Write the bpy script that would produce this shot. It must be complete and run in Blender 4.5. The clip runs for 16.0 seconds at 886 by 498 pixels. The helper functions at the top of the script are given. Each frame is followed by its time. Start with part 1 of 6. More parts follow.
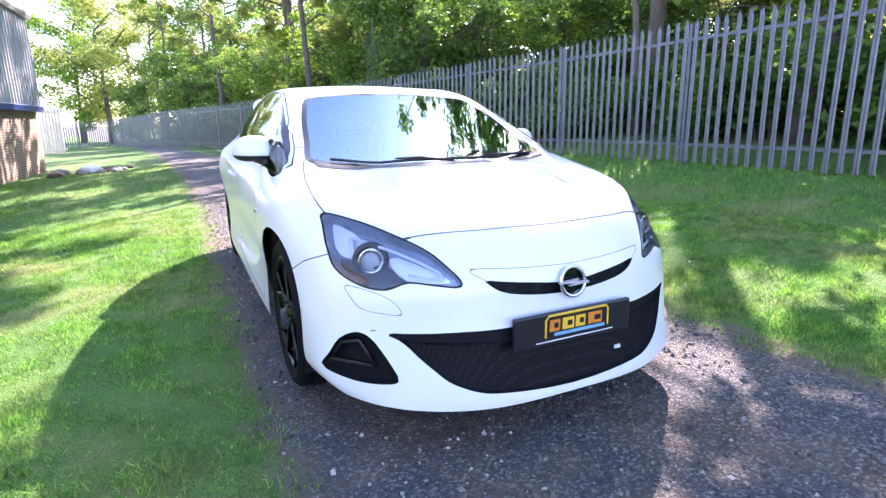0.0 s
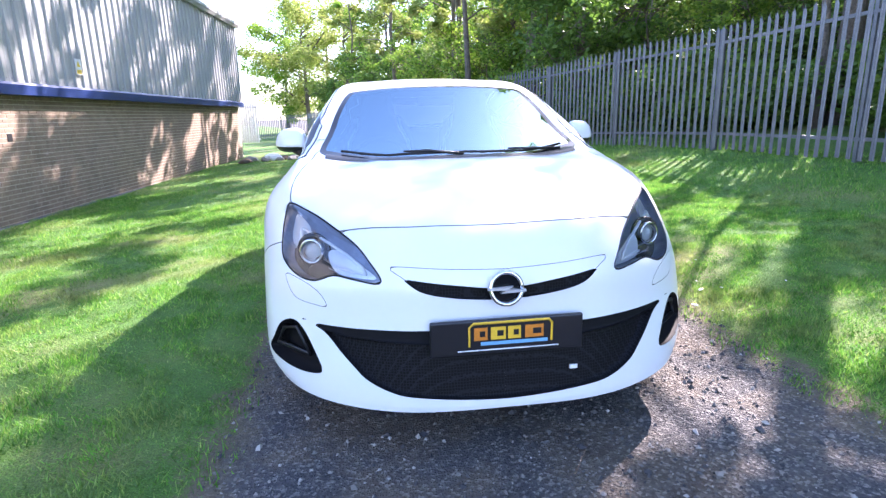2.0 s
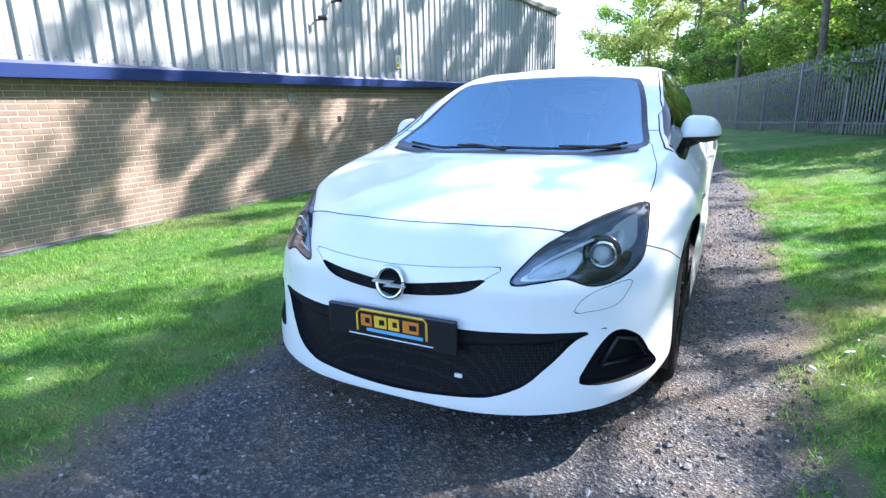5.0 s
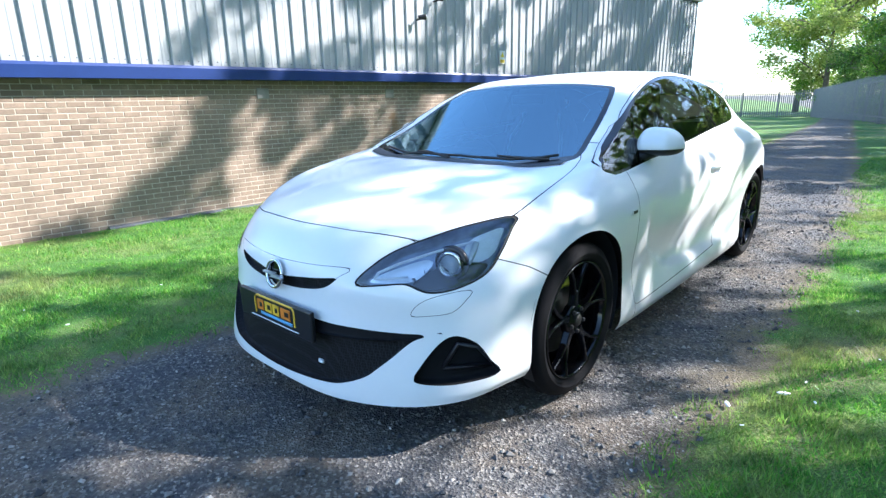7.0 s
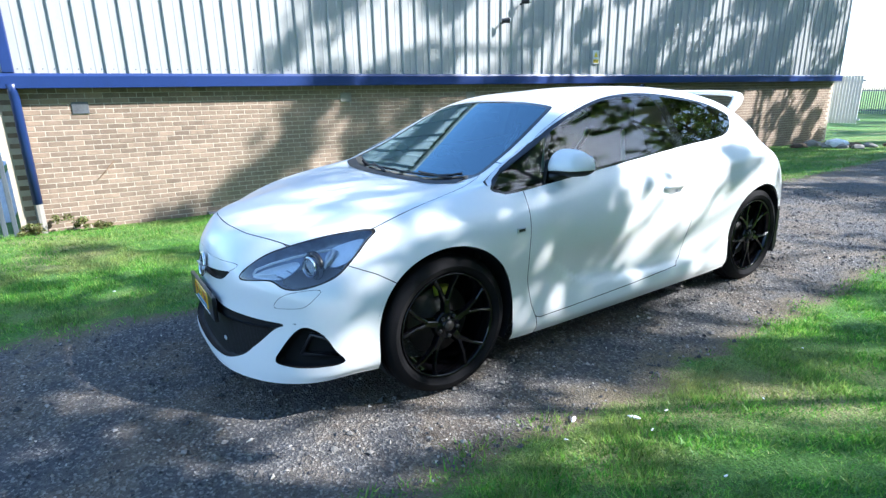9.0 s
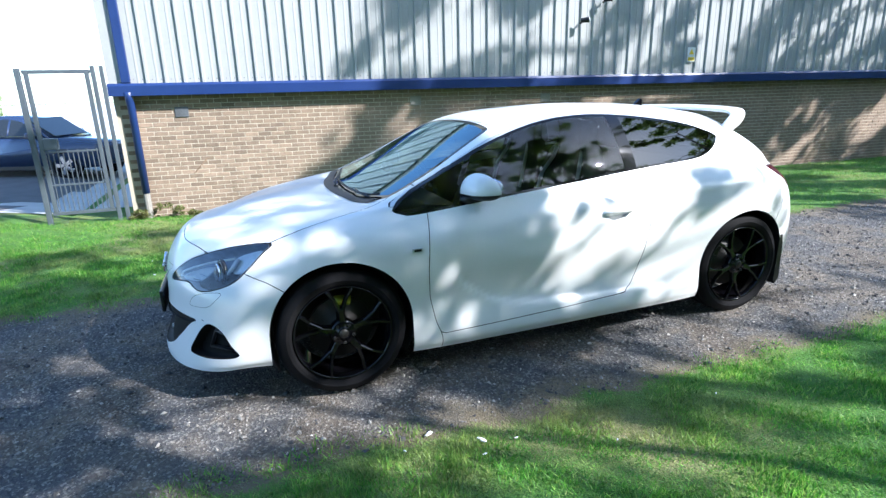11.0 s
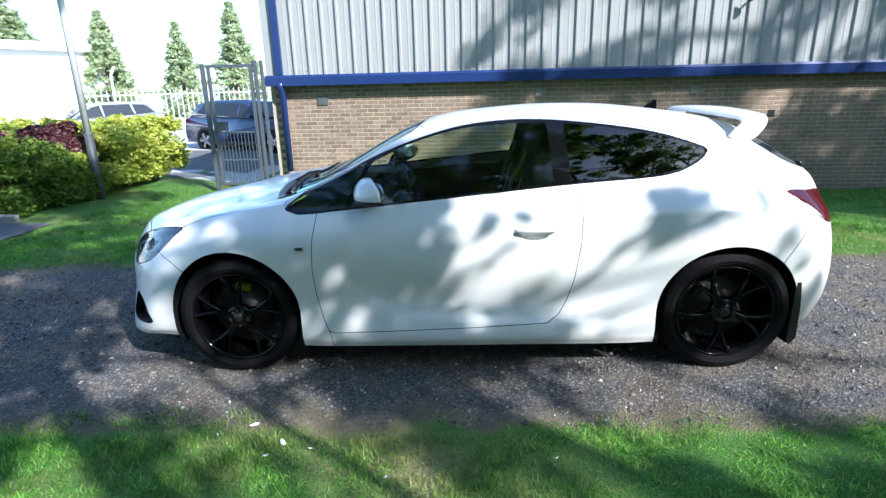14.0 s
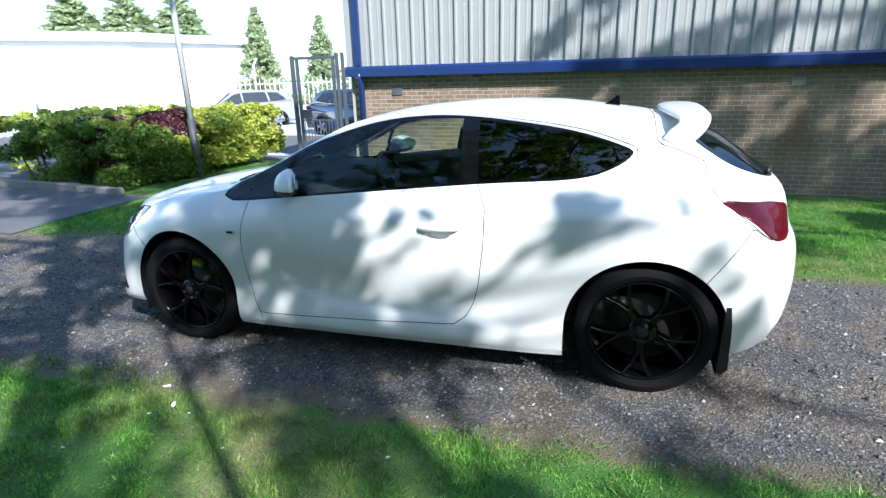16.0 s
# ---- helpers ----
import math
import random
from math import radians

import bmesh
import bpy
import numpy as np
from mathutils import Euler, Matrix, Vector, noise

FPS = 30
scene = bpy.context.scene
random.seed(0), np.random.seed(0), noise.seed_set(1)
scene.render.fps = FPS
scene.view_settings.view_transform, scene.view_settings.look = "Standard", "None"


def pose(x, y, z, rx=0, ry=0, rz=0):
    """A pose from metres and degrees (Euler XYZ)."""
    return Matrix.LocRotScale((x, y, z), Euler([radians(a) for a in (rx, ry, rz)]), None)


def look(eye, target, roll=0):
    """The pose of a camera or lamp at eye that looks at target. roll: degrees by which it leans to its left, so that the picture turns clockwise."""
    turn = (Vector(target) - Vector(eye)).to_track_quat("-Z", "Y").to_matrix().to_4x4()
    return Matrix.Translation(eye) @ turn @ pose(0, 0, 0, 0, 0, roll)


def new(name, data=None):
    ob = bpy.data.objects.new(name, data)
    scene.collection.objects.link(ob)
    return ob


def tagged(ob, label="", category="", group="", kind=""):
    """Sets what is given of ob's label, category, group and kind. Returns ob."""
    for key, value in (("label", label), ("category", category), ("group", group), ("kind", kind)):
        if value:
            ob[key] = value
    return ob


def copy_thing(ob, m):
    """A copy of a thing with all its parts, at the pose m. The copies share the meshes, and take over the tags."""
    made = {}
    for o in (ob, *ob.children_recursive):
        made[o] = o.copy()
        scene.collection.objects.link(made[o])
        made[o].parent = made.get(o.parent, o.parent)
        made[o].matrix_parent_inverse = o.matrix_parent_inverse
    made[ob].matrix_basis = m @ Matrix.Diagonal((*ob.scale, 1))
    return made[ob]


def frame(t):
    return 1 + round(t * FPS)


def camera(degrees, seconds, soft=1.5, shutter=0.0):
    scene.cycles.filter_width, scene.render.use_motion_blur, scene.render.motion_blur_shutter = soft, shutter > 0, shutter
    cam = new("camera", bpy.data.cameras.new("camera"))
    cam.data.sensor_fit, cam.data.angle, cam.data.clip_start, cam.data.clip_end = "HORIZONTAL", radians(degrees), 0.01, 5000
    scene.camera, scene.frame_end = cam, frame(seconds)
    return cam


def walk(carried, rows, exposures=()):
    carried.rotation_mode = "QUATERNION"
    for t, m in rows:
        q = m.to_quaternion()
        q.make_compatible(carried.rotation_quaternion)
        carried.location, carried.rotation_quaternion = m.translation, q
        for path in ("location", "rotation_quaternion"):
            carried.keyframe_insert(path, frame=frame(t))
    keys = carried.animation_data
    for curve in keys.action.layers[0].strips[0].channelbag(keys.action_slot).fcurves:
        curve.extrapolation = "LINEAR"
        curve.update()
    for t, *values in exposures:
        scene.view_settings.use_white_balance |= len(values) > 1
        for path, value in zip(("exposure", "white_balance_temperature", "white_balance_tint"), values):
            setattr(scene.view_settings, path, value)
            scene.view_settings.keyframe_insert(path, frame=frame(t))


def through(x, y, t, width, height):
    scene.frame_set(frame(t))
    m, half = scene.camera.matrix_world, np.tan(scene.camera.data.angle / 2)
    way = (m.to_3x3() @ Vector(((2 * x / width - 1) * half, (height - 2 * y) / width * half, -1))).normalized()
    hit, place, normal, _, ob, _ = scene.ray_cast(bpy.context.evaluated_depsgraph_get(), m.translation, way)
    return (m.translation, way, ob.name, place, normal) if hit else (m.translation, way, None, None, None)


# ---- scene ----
cam = camera(78.0, 16.0, 1.4)
PATH = [
    (0, (-1.27, -3.784, 1.163), (-0.435, -2.028, 0.698), -1.0),
    (0.5, (-1.072, -3.864, 1.161), (-0.363, -2.053, 0.694), -1.1),
    (1, (-0.875, -3.961, 1.162), (-0.339, -2.092, 0.695), -1.3),
    (1.5, (-0.653, -3.962, 1.146), (-0.236, -2.063, 0.678), -1.3),
    (2, (-0.436, -3.962, 1.147), (-0.189, -2.036, 0.668), -1.4),
    (2.5, (-0.197, -3.98, 1.159), (-0.121, -2.042, 0.672), -1.6),
    (3, (0.041, -3.983, 1.162), (-0.103, -2.049, 0.675), -1.8),
    (3.5, (0.281, -3.917, 1.139), (-0.06, -2.008, 0.649), -1.6),
    (4, (0.497, -3.871, 1.148), (0.0, -2.001, 0.638), -1.5),
    (4.5, (0.756, -3.841, 1.161), (0.05, -2.041, 0.649), -1.5),
    (7, (1.951, -3.353, 1.243), (0.656, -1.924, 0.715), -1.1),
    (7.5, (2.18, -3.198, 1.286), (0.796, -1.858, 0.752), -1.1),
    (8, (2.453, -3.054, 1.329), (0.981, -1.809, 0.794), -1.0),
    (8.5, (2.688, -2.878, 1.326), (1.15, -1.718, 0.787), -0.9),
    (9, (2.905, -2.68, 1.366), (1.298, -1.618, 0.827), -1.2),
    (11.5, (3.657, -1.467, 1.536), (1.812, -0.936, 0.975), -1.4),
    (12, (3.717, -1.208, 1.551), (1.842, -0.801, 0.984), -1.4),
    (12.5, (3.739, -0.901, 1.563), (1.844, -0.616, 0.99), -1.5),
    (13, (3.758, -0.626, 1.565), (1.852, -0.455, 0.985), -1.4),
    (13.5, (3.767, -0.306, 1.569), (1.853, -0.293, 0.989), -1.5),
    (14, (3.707, -0.002, 1.561), (1.796, -0.104, 0.978), -1.4),
    (14.5, (3.691, 0.27, 1.563), (1.793, 0.079, 0.963), -1.5),
    (15, (3.679, 0.587, 1.574), (1.803, 0.242, 0.972), -1.4),
    (15.5, (3.606, 0.89, 1.56), (1.755, 0.431, 0.959), -1.4),
    (16, (3.511, 1.163, 1.567), (1.691, 0.6, 0.959), -1.5),
]
walk(cam, [(t, look(eye, target, roll)) for t, eye, target, roll in PATH],
     [(0, 2.58, 6200, 39), (3.5, 2.3, 5880, 28), (8, 1.88, 5550, 14), (12.5, 1.5, 5500, 14), (16, 1.18, 5500, 13)])

# ---- light ----
SUN = Vector((.55, .58, .60)).normalized()
world = bpy.data.worlds.new("sky")
scene.world = world
world.use_nodes = True
sky = world.node_tree.nodes.new("ShaderNodeTexSky")
sky.sky_type, sky.sun_disc = "NISHITA", False
sky.sun_elevation, sky.sun_rotation = math.asin(SUN.z), math.atan2(SUN.x, SUN.y)
sky.air_density, sky.dust_density, sky.ozone_density = 1.0, .7, 1.0
back = world.node_tree.nodes["Background"]
back.inputs["Strength"].default_value = 0.15
clear = world.node_tree.nodes.new("ShaderNodeMix")
clear.data_type, clear.blend_type = "RGBA", "MULTIPLY"
clear.inputs["Factor"].default_value, clear.inputs[7].default_value = 1, (.92, 1, .97, 1)
world.node_tree.links.new(sky.outputs[0], clear.inputs[6])
world.node_tree.links.new(clear.outputs[2], back.inputs[0])
sun = new("sun", bpy.data.lights.new("sun", "SUN"))
sun.data.energy, sun.data.angle, sun.data.color = 4.6, radians(0.42), (1, .92, .79)
sun.matrix_world = look(SUN * 60, (0, 0, 0))


# ---- materials ----
def shader(name):
    m = bpy.data.materials.new(name)
    m.use_nodes = True
    n = m.node_tree.nodes
    return m, n, m.node_tree.links, n["Principled BSDF"]


def ramp(n, stops):
    r = n.new("ShaderNodeValToRGB")
    e = r.color_ramp.elements
    while len(e) < len(stops):
        e.new(.5)
    for k, (at, c) in zip(e, stops):
        k.position, k.color = at, (*c, 1)
    return r


def noise_of(n, l, scale, detail=4, rough=.55, coord=None):
    k = n.new("ShaderNodeTexNoise")
    k.inputs["Scale"].default_value, k.inputs["Detail"].default_value, k.inputs["Roughness"].default_value = scale, detail, rough
    if coord:
        l.new(coord, k.inputs["Vector"])
    return k


def place_of(n):
    return n.new("ShaderNodeNewGeometry").outputs["Position"]


def bump_of(n, l, bsdf, height, strength, distance):
    b = n.new("ShaderNodeBump")
    b.inputs["Strength"].default_value, b.inputs["Distance"].default_value = strength, distance
    l.new(height, b.inputs["Height"])
    l.new(b.outputs[0], bsdf.inputs["Normal"])


def tint(c, f):
    return tuple(min(1, max(0, k * f)) for k in c)


def plain(name, colour, rough=.5, metal=0.0, vary=.15, scale=12, fine=90, bump=.15, depth=.002, coat=0.0, local=False, each=0.0):
    """A surface of one colour with grain and stains at two scales; each: how far one piece differs from the next."""
    m, n, l, b = shader(name)
    coord = n.new("ShaderNodeTexCoord").outputs["Object"] if local else place_of(n)
    big, small = noise_of(n, l, scale, 3, .6, coord), noise_of(n, l, fine, 3, .6, coord)
    mix = n.new("ShaderNodeMath")
    mix.operation = "MULTIPLY_ADD"
    mix.inputs[1].default_value = .5
    l.new(small.outputs[0], mix.inputs[0])
    half = n.new("ShaderNodeMath")
    half.operation = "MULTIPLY"
    half.inputs[1].default_value = .5
    l.new(big.outputs[0], half.inputs[0])
    l.new(half.outputs[0], mix.inputs[2])
    r = ramp(n, ((.3, tint(colour, 1 - vary)), (.7, tint(colour, 1 + vary))))
    l.new(mix.outputs[0], r.inputs[0])
    out = r.outputs[0]
    if each:
        info = n.new("ShaderNodeObjectInfo")
        hsv = n.new("ShaderNodeHueSaturation")
        span = n.new("ShaderNodeMapRange")
        span.inputs["To Min"].default_value, span.inputs["To Max"].default_value = 1 - each, 1 + each
        l.new(info.outputs["Random"], span.inputs["Value"])
        l.new(span.outputs[0], hsv.inputs["Value"])
        l.new(out, hsv.inputs["Color"])
        out = hsv.outputs[0]
    l.new(out, b.inputs["Base Color"])
    b.inputs["Roughness"].default_value, b.inputs["Metallic"].default_value = rough, metal
    b.inputs["Coat Weight"].default_value, b.inputs["Coat Roughness"].default_value = coat, .03
    if bump:
        bump_of(n, l, b, small.outputs[0], bump, depth)
    return m


def ground_material():
    m, n, l, b = shader("ground")
    p = place_of(n)
    edge = n.new("ShaderNodeAttribute")
    edge.attribute_name = "lane"
    wob = noise_of(n, l, 2.2, 5, .65, p)
    fine = noise_of(n, l, 40, 4, .7, p)
    shift = n.new("ShaderNodeMath")
    shift.operation = "MULTIPLY_ADD"
    shift.inputs[1].default_value = .7
    l.new(wob.outputs[0], shift.inputs[0])
    l.new(edge.outputs["Fac"], shift.inputs[2])
    more = n.new("ShaderNodeMath")
    more.operation = "MULTIPLY_ADD"
    more.inputs[1].default_value = .25
    l.new(fine.outputs[0], more.inputs[0])
    l.new(shift.outputs[0], more.inputs[2])
    # gravel
    grit = noise_of(n, l, 130, 5, .75, p)
    stones = n.new("ShaderNodeTexVoronoi")
    stones.inputs["Scale"].default_value = 95
    l.new(p, stones.inputs["Vector"])
    patch = noise_of(n, l, 1.7, 4, .6, p)
    g1 = ramp(n, ((.0, (.018, .018, .022)), (.4, (.06, .06, .062)), (.75, (.14, .134, .125)), (.96, (.42, .40, .36))))
    sep = n.new("ShaderNodeSeparateColor")
    l.new(stones.outputs["Color"], sep.inputs[0])
    l.new(sep.outputs[0], g1.inputs[0])
    g2 = ramp(n, ((.36, (.070, .074, .084)), (.48, (.105, .100, .094)), (.56, (.19, .15, .105)), (.66, (.10, .073, .046))))
    l.new(patch.outputs[0], g2.inputs[0])
    gravel = n.new("ShaderNodeMix")
    gravel.data_type = "RGBA"
    gravel.inputs["Factor"].default_value = .55
    l.new(g1.outputs[0], gravel.inputs[6])
    l.new(g2.outputs[0], gravel.inputs[7])
    # turf
    lush = noise_of(n, l, .8, 4, .6, p)
    blade = noise_of(n, l, 160, 3, .7, p)
    t1 = ramp(n, ((.3, (.06, .18, .018)), (.48, (.10, .25, .028)), (.60, (.20, .27, .06)), (.72, (.34, .30, .14))))
    l.new(lush.outputs[0], t1.inputs[0])
    t2 = ramp(n, ((.3, (.3, .3, .3)), (.7, (1.25, 1.25, 1.25))))
    l.new(blade.outputs[0], t2.inputs[0])
    turf = n.new("ShaderNodeMix")
    turf.data_type, turf.blend_type = "RGBA", "MULTIPLY"
    turf.inputs["Factor"].default_value = 1
    l.new(t1.outputs[0], turf.inputs[6])
    l.new(t2.outputs[0], turf.inputs[7])
    soil = n.new("ShaderNodeMix")
    soil.data_type = "RGBA"
    soil.inputs[7].default_value = (.17, .135, .075, 1)
    k1 = n.new("ShaderNodeMapRange")
    k1.inputs["From Min"].default_value, k1.inputs["From Max"].default_value = .28, .54
    l.new(more.outputs[0], k1.inputs["Value"])
    l.new(k1.outputs[0], soil.inputs["Factor"])
    l.new(gravel.outputs[2], soil.inputs[6])
    allof = n.new("ShaderNodeMix")
    allof.data_type = "RGBA"
    k2 = n.new("ShaderNodeMapRange")
    k2.inputs["From Min"].default_value, k2.inputs["From Max"].default_value = .50, .60
    l.new(more.outputs[0], k2.inputs["Value"])
    l.new(k2.outputs[0], allof.inputs["Factor"])
    l.new(soil.outputs[2], allof.inputs[6])
    l.new(turf.outputs[2], allof.inputs[7])
    l.new(allof.outputs[2], b.inputs["Base Color"])
    b.inputs["Roughness"].default_value = .9
    add = n.new("ShaderNodeMath")
    l.new(grit.outputs[0], add.inputs[0])
    l.new(stones.outputs["Distance"], add.inputs[1])
    bump_of(n, l, b, add.outputs[0], .9, .016)
    return m


def leaf_material(name, colours, through=.35):
    m, n, l, b = shader(name)
    r = n.new("ShaderNodeNewGeometry")
    shade = ramp(n, tuple((i / max(1, len(colours) - 1), c) for i, c in enumerate(colours)))
    l.new(r.outputs["Random Per Island"], shade.inputs[0])
    l.new(shade.outputs[0], b.inputs["Base Color"])
    b.inputs["Roughness"].default_value = .5
    trans = n.new("ShaderNodeBsdfTranslucent")
    l.new(shade.outputs[0], trans.inputs["Color"])
    mix = n.new("ShaderNodeMixShader")
    mix.inputs[0].default_value = through
    l.new(b.outputs[0], mix.inputs[1])
    l.new(trans.outputs[0], mix.inputs[2])
    l.new(mix.outputs[0], n["Material Output"].inputs[0])
    return m


def glass_material(name, colour, gloss=.06, reflection_tint=(1, 1, 1)):
    """A thin pane: tinted see-through with a mirror-like face that gains towards grazing."""
    m, n, l, b = shader(name)
    n.remove(b)
    see, shine = n.new("ShaderNodeBsdfTransparent"), n.new("ShaderNodeBsdfGlossy")
    see.inputs["Color"].default_value = (*colour, 1)
    shine.inputs["Roughness"].default_value = .01
    shine.inputs["Color"].default_value = (*reflection_tint, 1)
    fres = n.new("ShaderNodeFresnel")
    fres.inputs["IOR"].default_value = 1.5
    lift = n.new("ShaderNodeMath")
    lift.inputs[1].default_value = gloss
    l.new(fres.outputs[0], lift.inputs[0])
    mix = n.new("ShaderNodeMixShader")
    l.new(lift.outputs[0], mix.inputs[0])
    l.new(see.outputs[0], mix.inputs[1])
    l.new(shine.outputs[0], mix.inputs[2])
    l.new(mix.outputs[0], n["Material Output"].inputs[0])
    return m


M_GROUND = ground_material()
M_BRICK = plain("buff_brick", (.225, .165, .118), .9, vary=.3, scale=9, fine=120, bump=.5, each=.28)
M_BRICK_FAR = plain("buff_brick_far", (.225, .165, .118), .9, vary=.4, scale=5, fine=120, bump=.5)
M_MORTAR = plain("mortar", (.44, .39, .31), .95, vary=.2, scale=6, fine=150, bump=.4)


def rust_run(m, at, foot, head):
    """An orange-brown rusty run that widens downwards on a wall face, centred at y = at."""
    n, l = m.node_tree.nodes, m.node_tree.links
    p = place_of(n)
    xyz = n.new("ShaderNodeSeparateXYZ")
    l.new(p, xyz.inputs[0])
    wob = noise_of(n, l, 7, 4, .7, p)

    def math_node(op, a, b):
        k = n.new("ShaderNodeMath")
        k.operation = op
        for i, v in enumerate((a, b)):
            if isinstance(v, (int, float)):
                k.inputs[i].default_value = v
            else:
                l.new(v, k.inputs[i])
        return k.outputs[0]
    off = math_node("ABSOLUTE", math_node("ADD", math_node("SUBTRACT", xyz.outputs[1], at), math_node("MULTIPLY", math_node("SUBTRACT", wob.outputs[0], .5), .5)), 0)
    wide = math_node("ADD", math_node("MULTIPLY", math_node("SUBTRACT", head, xyz.outputs[2]), .45), .05)
    core = math_node("SUBTRACT", 1, math_node("DIVIDE", off, math_node("MAXIMUM", wide, .02)))
    ends = n.new("ShaderNodeMapRange")
    ends.inputs["From Min"].default_value, ends.inputs["From Max"].default_value = head, head - .08
    l.new(xyz.outputs[2], ends.inputs["Value"])
    low = n.new("ShaderNodeMapRange")
    low.inputs["From Min"].default_value, low.inputs["From Max"].default_value = foot, foot + .35
    l.new(xyz.outputs[2], low.inputs["Value"])
    amount = math_node("MULTIPLY", math_node("MULTIPLY", math_node("MINIMUM", math_node("MAXIMUM", math_node("MULTIPLY", core, 1.1), 0), .6), ends.outputs[0]), low.outputs[0])
    mix = n.new("ShaderNodeMix")
    mix.data_type = "RGBA"
    mix.inputs[7].default_value = (.17, .085, .03, 1)
    sock = n["Principled BSDF"].inputs["Base Color"]
    old = sock.links[0].from_socket
    l.new(amount, mix.inputs["Factor"])
    l.new(old, mix.inputs[6])
    l.new(mix.outputs[2], sock)


for face in (M_BRICK_FAR, M_MORTAR):
    rust_run(face, 3.72, .15, 1.08)
M_CLAD = plain("grey_cladding", (.33, .34, .335), .42, vary=.07, scale=1.5, fine=25, bump=.03)
M_BLUE = plain("blue_paint", (.013, .032, .125), .35, vary=.15, scale=4, fine=40, bump=.05)
M_STEEL = plain("weathered_galvanised_steel", (.125, .134, .147), .45, .4, vary=.35, scale=5, fine=60, bump=.2)
M_BOLTSHADOW = plain("bolt_shadow_brown", (.20, .13, .08), .8, vary=.3)
M_DARK = plain("dark_plastic", (.012, .012, .014), .45, vary=.2, bump=.1)
M_BARK = plain("bark", (.13, .105, .08), .95, vary=.5, scale=4, fine=28, bump=1, depth=.03)
M_WHITE_FAR = plain("pale_render", (.72, .72, .70), .7, vary=.06, scale=.8, bump=0)
M_ASPHALT = plain("asphalt", (.11, .11, .112), .9, vary=.3, scale=2, fine=160, bump=.4)
M_CONCRETE = plain("concrete", (.24, .225, .20), .9, vary=.25, scale=5, fine=80, bump=.4)
M_LEAF = leaf_material("spring_leaf", ((.08, .18, .018), (.15, .30, .03), (.24, .40, .045), (.36, .46, .08)), .55)
M_LEAF_PALE = leaf_material("pale_leaf", ((.17, .24, .035), (.30, .38, .08), (.46, .48, .16)), .55)
M_LEAF_DARK = leaf_material("dark_leaf", ((.05, .115, .016), (.10, .20, .028), (.16, .28, .042)), .5)
# yard asphalt with strong sunlight painted in as a pale base colour
M_YARD = plain("sunlit_yard_asphalt", (.45, .45, .44), .9, vary=.2, scale=1, fine=120, bump=.2)
M_STEELPALE = plain("pale_galvanised_steel", (.60, .62, .64), .45, .05, vary=.15, bump=0)
M_POSTDARK = plain("dark_post_paint", (.06, .065, .07), .5, vary=.2)
M_GATE = plain("grey_gate_paint", (.07, .085, .10), .45, vary=.2, scale=8)
M_SOIL = plain("bare_soil", (.10, .07, .045), .95, vary=.4, scale=8, fine=60, bump=.8)
M_LEAF_HEDGE = leaf_material("hedge_leaf", ((.08, .15, .02), (.16, .27, .035), (.28, .38, .06)), .5)
# lime foliage, brightened further to carry the sun on the hedge tops
M_LEAF_LIME = leaf_material("lime_leaf", ((.32, .40, .05), (.52, .58, .09), (.72, .72, .2)), .5)
M_LEAF_RED = leaf_material("purple_leaf", ((.06, .015, .03), (.13, .04, .06), (.18, .09, .06)), .3)


def grass_material():
    """Blades that go from lush green to straw in patches."""
    m = leaf_material("grass_blade", ((.055, .19, .02), (.095, .30, .03), (.16, .40, .045), (.34, .46, .11)), .5)
    n, l = m.node_tree.nodes, m.node_tree.links
    first = next(k for k in n if k.type == "VALTORGB")
    p = place_of(n)
    patch = noise_of(n, l, .9, 4, .65, p)
    amount = n.new("ShaderNodeMapRange")
    amount.inputs["From Min"].default_value, amount.inputs["From Max"].default_value, amount.inputs["To Max"].default_value = .50, .72, .8
    l.new(patch.outputs[0], amount.inputs["Value"])
    mix = n.new("ShaderNodeMix")
    mix.data_type = "RGBA"
    mix.inputs[7].default_value = (.33, .29, .13, 1)
    l.new(amount.outputs[0], mix.inputs["Factor"])
    clump = noise_of(n, l, 9, 4, .7, p)
    light = ramp(n, ((.34, (.45, .5, .45)), (.5, (.95, .95, .95)), (.66, (1.5, 1.4, 1.3))))
    l.new(clump.outputs[0], light.inputs[0])
    tuft = n.new("ShaderNodeMix")
    tuft.data_type, tuft.blend_type = "RGBA", "MULTIPLY"
    tuft.inputs["Factor"].default_value = 1
    l.new(mix.outputs[2], tuft.inputs[6])
    l.new(light.outputs[0], tuft.inputs[7])
    for link in list(first.outputs[0].links):
        l.new(tuft.outputs[2], link.to_socket)
    l.new(first.outputs[0], mix.inputs[6])
    return m


M_GRASS = grass_material()


M_PAINT = plain("white_car_paint", (.75, .755, .745), .28, vary=.015, scale=3, fine=40, bump=0, coat=.4)
M_GAP = plain("panel_gap_shadow", (.01, .01, .01), .8, bump=0)
M_GLOSSBLACK = plain("gloss_black", (.003, .003, .004), .07, vary=.1, bump=0)
M_GLOSSBLACK.node_tree.nodes["Principled BSDF"].inputs["Specular IOR Level"].default_value = .35
M_RUBBER = plain("tyre_rubber", (.004, .004, .005), .85, vary=.35, scale=9, fine=70, bump=.3)
M_RUBBER.node_tree.nodes["Principled BSDF"].inputs["Specular IOR Level"].default_value = .2
M_SATIN = plain("satin_window_strip", (.62, .63, .64), .3, .5, vary=.03, bump=0)
M_CHROME = plain("bright_chrome", (.72, .73, .75), .12, 1.0, vary=.03, bump=0)
M_DISC = plain("brake_disc_steel", (.04, .038, .036), .5, .6, vary=.2, scale=30)
M_YELLOW = plain("yellow_caliper_paint", (.30, .32, .02), .45, vary=.15, scale=30)
